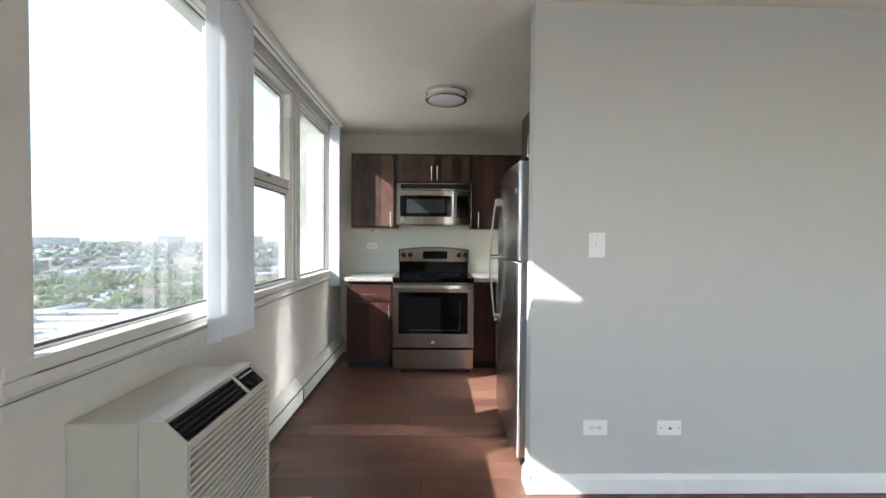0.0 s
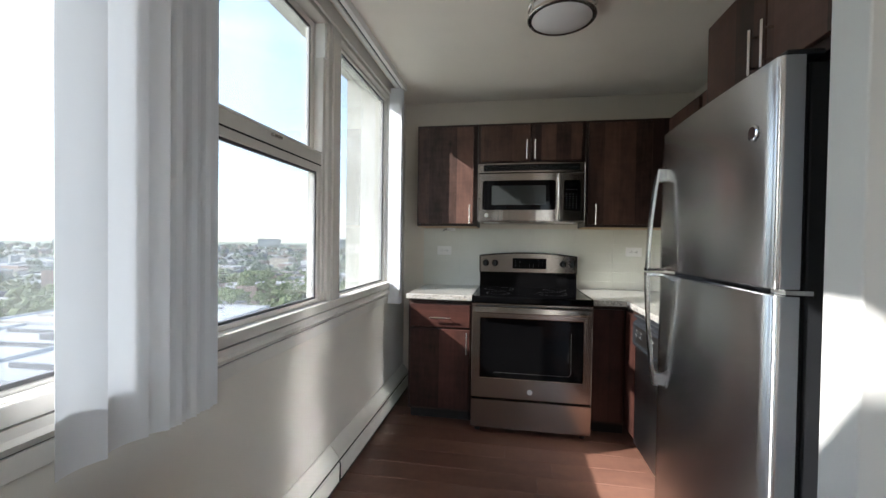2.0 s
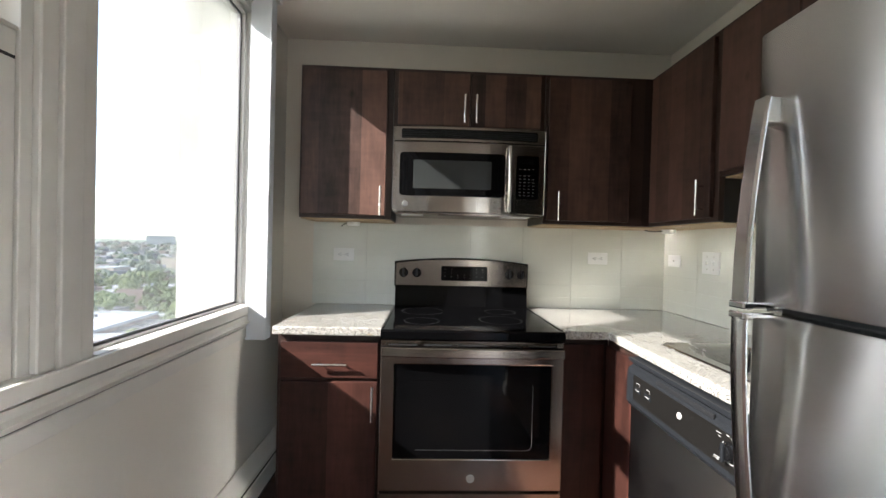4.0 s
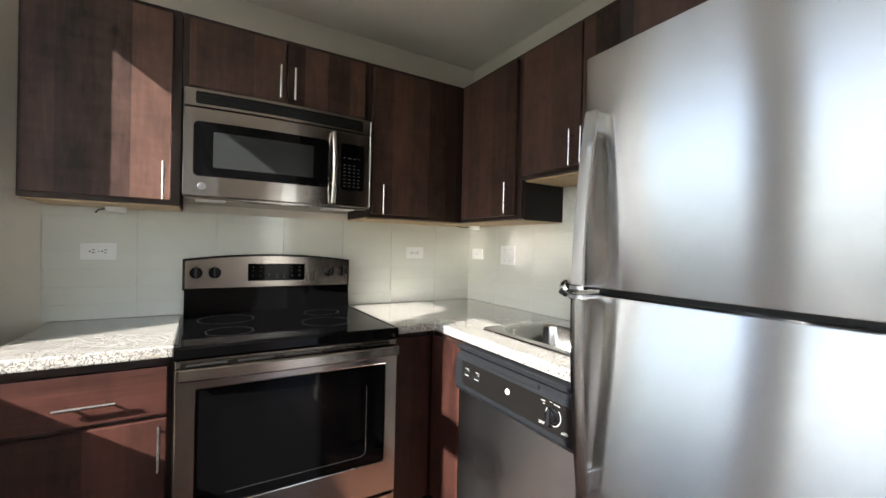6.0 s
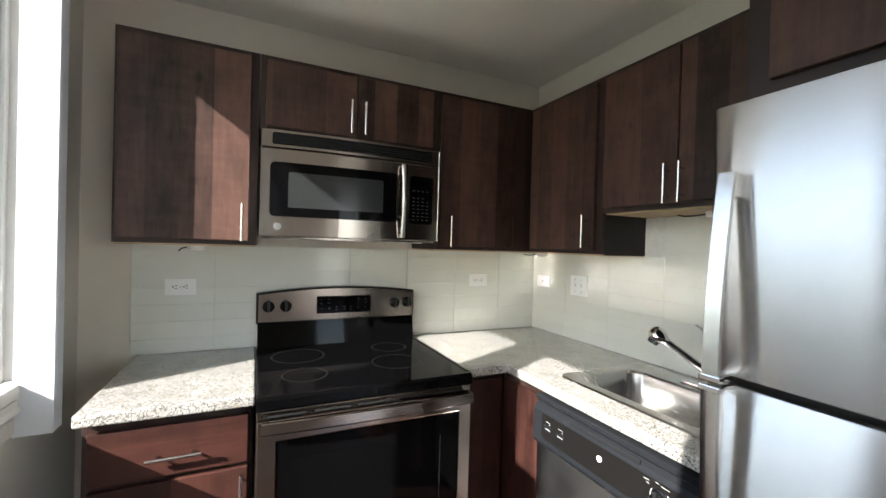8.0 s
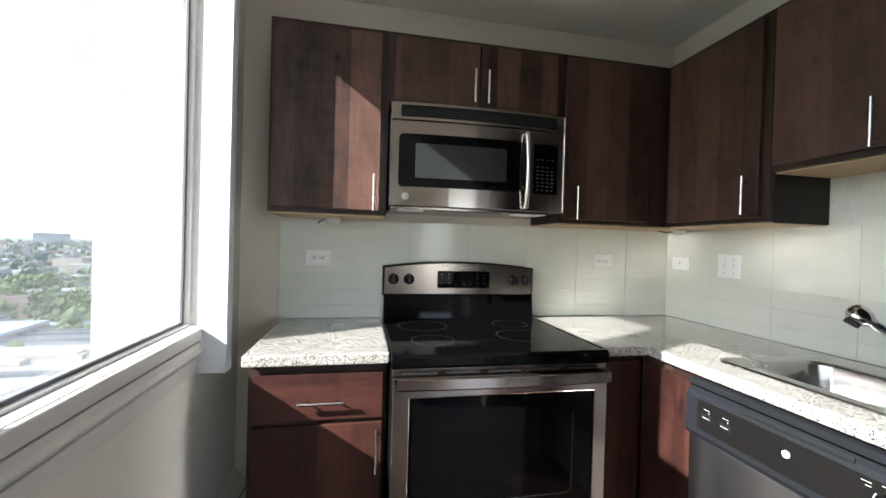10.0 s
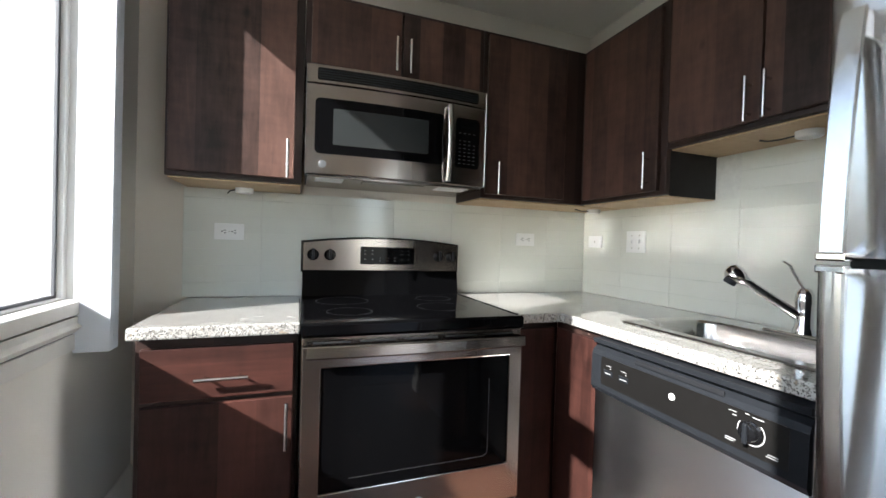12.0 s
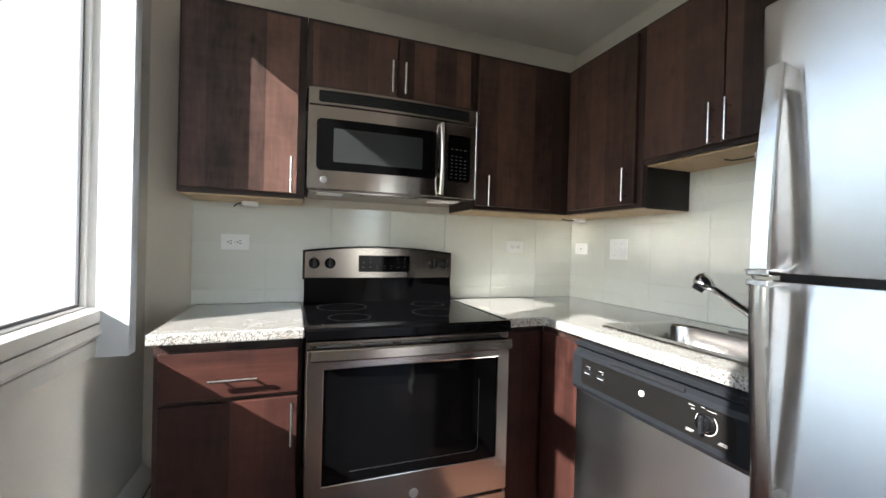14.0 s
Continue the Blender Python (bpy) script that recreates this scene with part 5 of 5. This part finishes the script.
def city():
    r = random.Random(11)
    # the pale flat roofs just below
    near = [(38, 62, 46, 30, -13.5, 2, BRICKT, ROOFW, 18), (56, 80, 40, 34, -14.5, 4, BRICKR, ROOFW, 18), (22, 66, 22, 20, -17.5, 0, BRICKT, ROOFG, 6),
            (30, 104, 40, 26, -19, 3, STONEW, ROOFG, 6), (47, 128, 52, 36, -18, 5, BRICKR, ROOFW, 8), (12, 96, 24, 20, -18, 1, STONEW, ROOFG, 4)]
    for k, (a, dist, w, d, zt, tn, wl, rf, un) in enumerate(near):
        x, y = at(a, dist)
        building("flat_roofed_building", x, y, w, d, zt, tn, wl, rf, "low building with a pale flat roof and rooftop units", (9, 2), un, k + 3)
    tone = [(BRICKR, ROOFG), (BRICKT, ROOFW), (STONEW, ROOFW), (BRICKR, ROOFW), (BRICKT, ROOFG)]
    for k in range(60):
        a, dist = r.uniform(4, 62), 150 * (1 + 3.0 * r.random() ** 1.3)
        x, y = at(a, dist)
        wl, rf = r.choice(tone)
        building("apartment_building", x, y, r.uniform(12, 30), r.uniform(12, 26), GZ + r.uniform(7, 13), r.choice((0, 2, 4)), wl, rf,
                 "low-rise brick or stone building among trees", (5, 2) if dist < 330 else (0, 0), 2, k + 40)
    # domed hall
    x, y = at(50.3, 300)
    b = building("domed_hall", x, y, 34, 30, -16, 20, BRICKR, ROOFG, "brick hall with a pale green copper dome", (7, 2), 0, 5)
    part("drum", lathe((x, y, -16), (0, 0, 1), [(0, 7.4), (4.6, 7.4), (5.0, 6.8)], 24), STONEW, b)
    part("dome", lathe((x, y, -11.2), (0, 0, 1), [(0, 6.9)] + [(8.2 * math.sin(radians(q)), 6.9 * math.cos(radians(q))) for q in range(10, 88, 11)] + [(9.0, 0.5), (10.4, 0.1)], 28), COPPER, b, "green copper dome", smooth=True)
    for k in range(16):
        q = 2 * math.pi * k / 16
        c, sn = math.cos(q), math.sin(q)
        part("drum_window", prism([(x + 7.35 * c - u * sn, y + 7.35 * sn + u * c, -15.4 + v) for u, v in ((-0.8, 0), (0.8, 0), (0.8, 2.6), (0.4, 3.2), (-0.4, 3.2), (-0.8, 2.6))], (0.15 * c, 0.15 * sn, 0)), DARKW, b)
        part("dome_rib", sweep([(x + 6.95 * math.cos(radians(p)) * c, y + 6.95 * math.cos(radians(p)) * sn, -11.2 + 8.3 * math.sin(radians(p))) for p in range(0, 86, 12)], circle(0.16, 6), (-sn, c, 0)), STONEW, b)
    # long slabs on the horizon
    for a, dist, w, zt in ((51, 1900, 190, -2), (43.2, 2100, 150, -4), (24, 1700, 50, 8), (33, 2300, 110, 6), (12, 2000, 70, 6)):
        x, y = at(a, dist)
        building("slab_block", x, y, w, 30, zt, a, FARM, FARM, "long grey block on the horizon", (0, 0), 1, 2)
    x, y = at(26, 420)
    tagged(part("chimney_stack", lathe((x, y, GZ), (0, 0, 1), [(0, 2.0), (34, 1.4), (35, 1.6), (36, 1.6)], 14), BRICKR), "tall brick chimney stack among trees", "chimney")
    # the haze of small houses
    V, F = [], []
    for k in range(1600):
        a, dist = r.uniform(0, 66), 260 * (1 + 10 * r.random() ** 1.5)
        x, y = at(a, dist)
        w, d, h = r.uniform(6, 16), r.uniform(6, 20), r.uniform(5, 11)
        n = len(V)
        for z in (GZ, GZ + h):
            V += [(x - w / 2, y - d / 2, z), (x + w / 2, y - d / 2, z), (x + w / 2, y + d / 2, z), (x - w / 2, y + d / 2, z)]
        F += [(n + 4, n + 5, n + 6, n + 7)] + [(n + i, n + (i + 1) % 4, n + 4 + (i + 1) % 4, n + 4 + i) for i in range(4)]
    me = bpy.data.meshes.new("far_houses")
    me.from_pydata(V, [], F)
    m = mat("far_house_tones", (0.48, 0.44, 0.40), 0.9, var=0.2, scale=0.1)
    nt = m.node_tree
    gi, rp = nt.nodes.new("ShaderNodeNewGeometry"), nt.nodes.new("ShaderNodeValToRGB")
    rp.color_ramp.interpolation = "CONSTANT"
    cols = ((0.0, (0.20, 0.15, 0.13)), (0.25, (0.34, 0.33, 0.32)), (0.45, (0.25, 0.22, 0.19)), (0.65, (0.40, 0.40, 0.40)), (0.85, (0.16, 0.16, 0.18)))
    for i, (p, c) in enumerate(cols):
        e = rp.color_ramp.elements[i] if i < 2 else rp.color_ramp.elements.new(p)
        e.position, e.color = p, (*c, 1)
    nt.links.new(gi.outputs["Random Per Island"], rp.inputs[0])
    nt.links.new(rp.outputs[0], nt.nodes["Principled BSDF"].inputs["Base Color"])
    me.materials.append(m)
    tagged(new("far_houses", me), "many small far houses in brick, stone and white", "houses", kind="stuff")
    # tree crowns in clumps
    ico = bmesh.new()
    bmesh.ops.create_icosphere(ico, subdivisions=1, radius=1.0)
    iv = np.array([v.co[:] for v in ico.verts])
    fi = np.array([[v.index for v in f.verts] for f in ico.faces])
    ico.free()
    rs = np.random.RandomState(4)
    for nm, mt, count, near_, far_, lab in (("near_trees", LEAFY, 340, 100, 340, "green street trees between the buildings"), ("far_trees", LEAF, 800, 300, 2600, "far tree canopy with haze greyed into its colour")):
        VV, FF, n = [], [], 0
        for k in range(count):
            a = rs.uniform(0, 66)
            dist = near_ + (far_ - near_) * rs.rand() ** 1.4
            x, y = at(a, dist)
            H = rs.uniform(9, 17) if nm == "near_trees" else rs.uniform(8, 13.5)
            R = H * rs.uniform(0.3, 0.45)
            for c in range(64 if nm == "near_trees" else 6):
                off = rs.normal(0, 0.52, 3) * R
                off[2] = abs(off[2]) * 0.8
                rad = R * (rs.uniform(0.12, 0.27) if nm == "near_trees" else rs.uniform(0.48, 0.97))
                v = iv * rad * (1 + rs.normal(0, 0.24, (len(iv), 1)))
                VV.append(v + np.array([x, y, GZ + H * 0.6]) + off)
                FF.append(fi + n)
                n += len(iv)
            tv = np.array([[math.cos(q) * 0.25, math.sin(q) * 0.25, 0] for q in (0, 2.1, 4.2)])
            VV.append(np.vstack([tv + [x, y, GZ], tv * 0.6 + [x, y, GZ + H * 0.6]]))
            FF.append(np.array([[n, n + 1, n + 4], [n, n + 4, n + 3], [n + 1, n + 2, n + 5], [n + 1, n + 5, n + 4], [n + 2, n, n + 3], [n + 2, n + 3, n + 5]]))
            n += 6
        me = bpy.data.meshes.new(nm)
        me.from_pydata(np.vstack(VV).tolist(), [], np.vstack(FF).tolist())
        me.materials.append(mt)
        tagged(new(nm, me), lab, "trees", kind="stuff")


city()


# ---------------------------------------------------------------- floor planks, in courses
def planks():
    rnd = random.Random(5)
    cache = {}
    w, y, row = 0.152, YS, 0
    while y < YB - 0.001:
        y1 = min(y + w, YB)
        x = XW - rnd.random() * 1.1
        while x < XR:
            x1 = x + 1.22
            a, b = max(x, XW), min(x1, XR)
            if y > 2.5 and y1 > 2.49:
                b = min(b, XE)
            if b - a > 0.02:
                key = (round(b - a, 2), round(y1 - y, 3))
                if key not in cache:
                    bm = box(0.0006, key[0] - 0.0006, 0.0006, key[1] - 0.0006, -0.004, 0.0, 0.0009, seg=1)
                    me = bpy.data.meshes.new("plank")
                    bm.to_mesh(me)
                    bm.free()
                    me.materials.append(PLANK)
                    cache[key] = me
                o = new("plank", cache[key])
                o.parent = floor
                o.location = (a, y, 0)
            x = x1
        y = y1


planks()
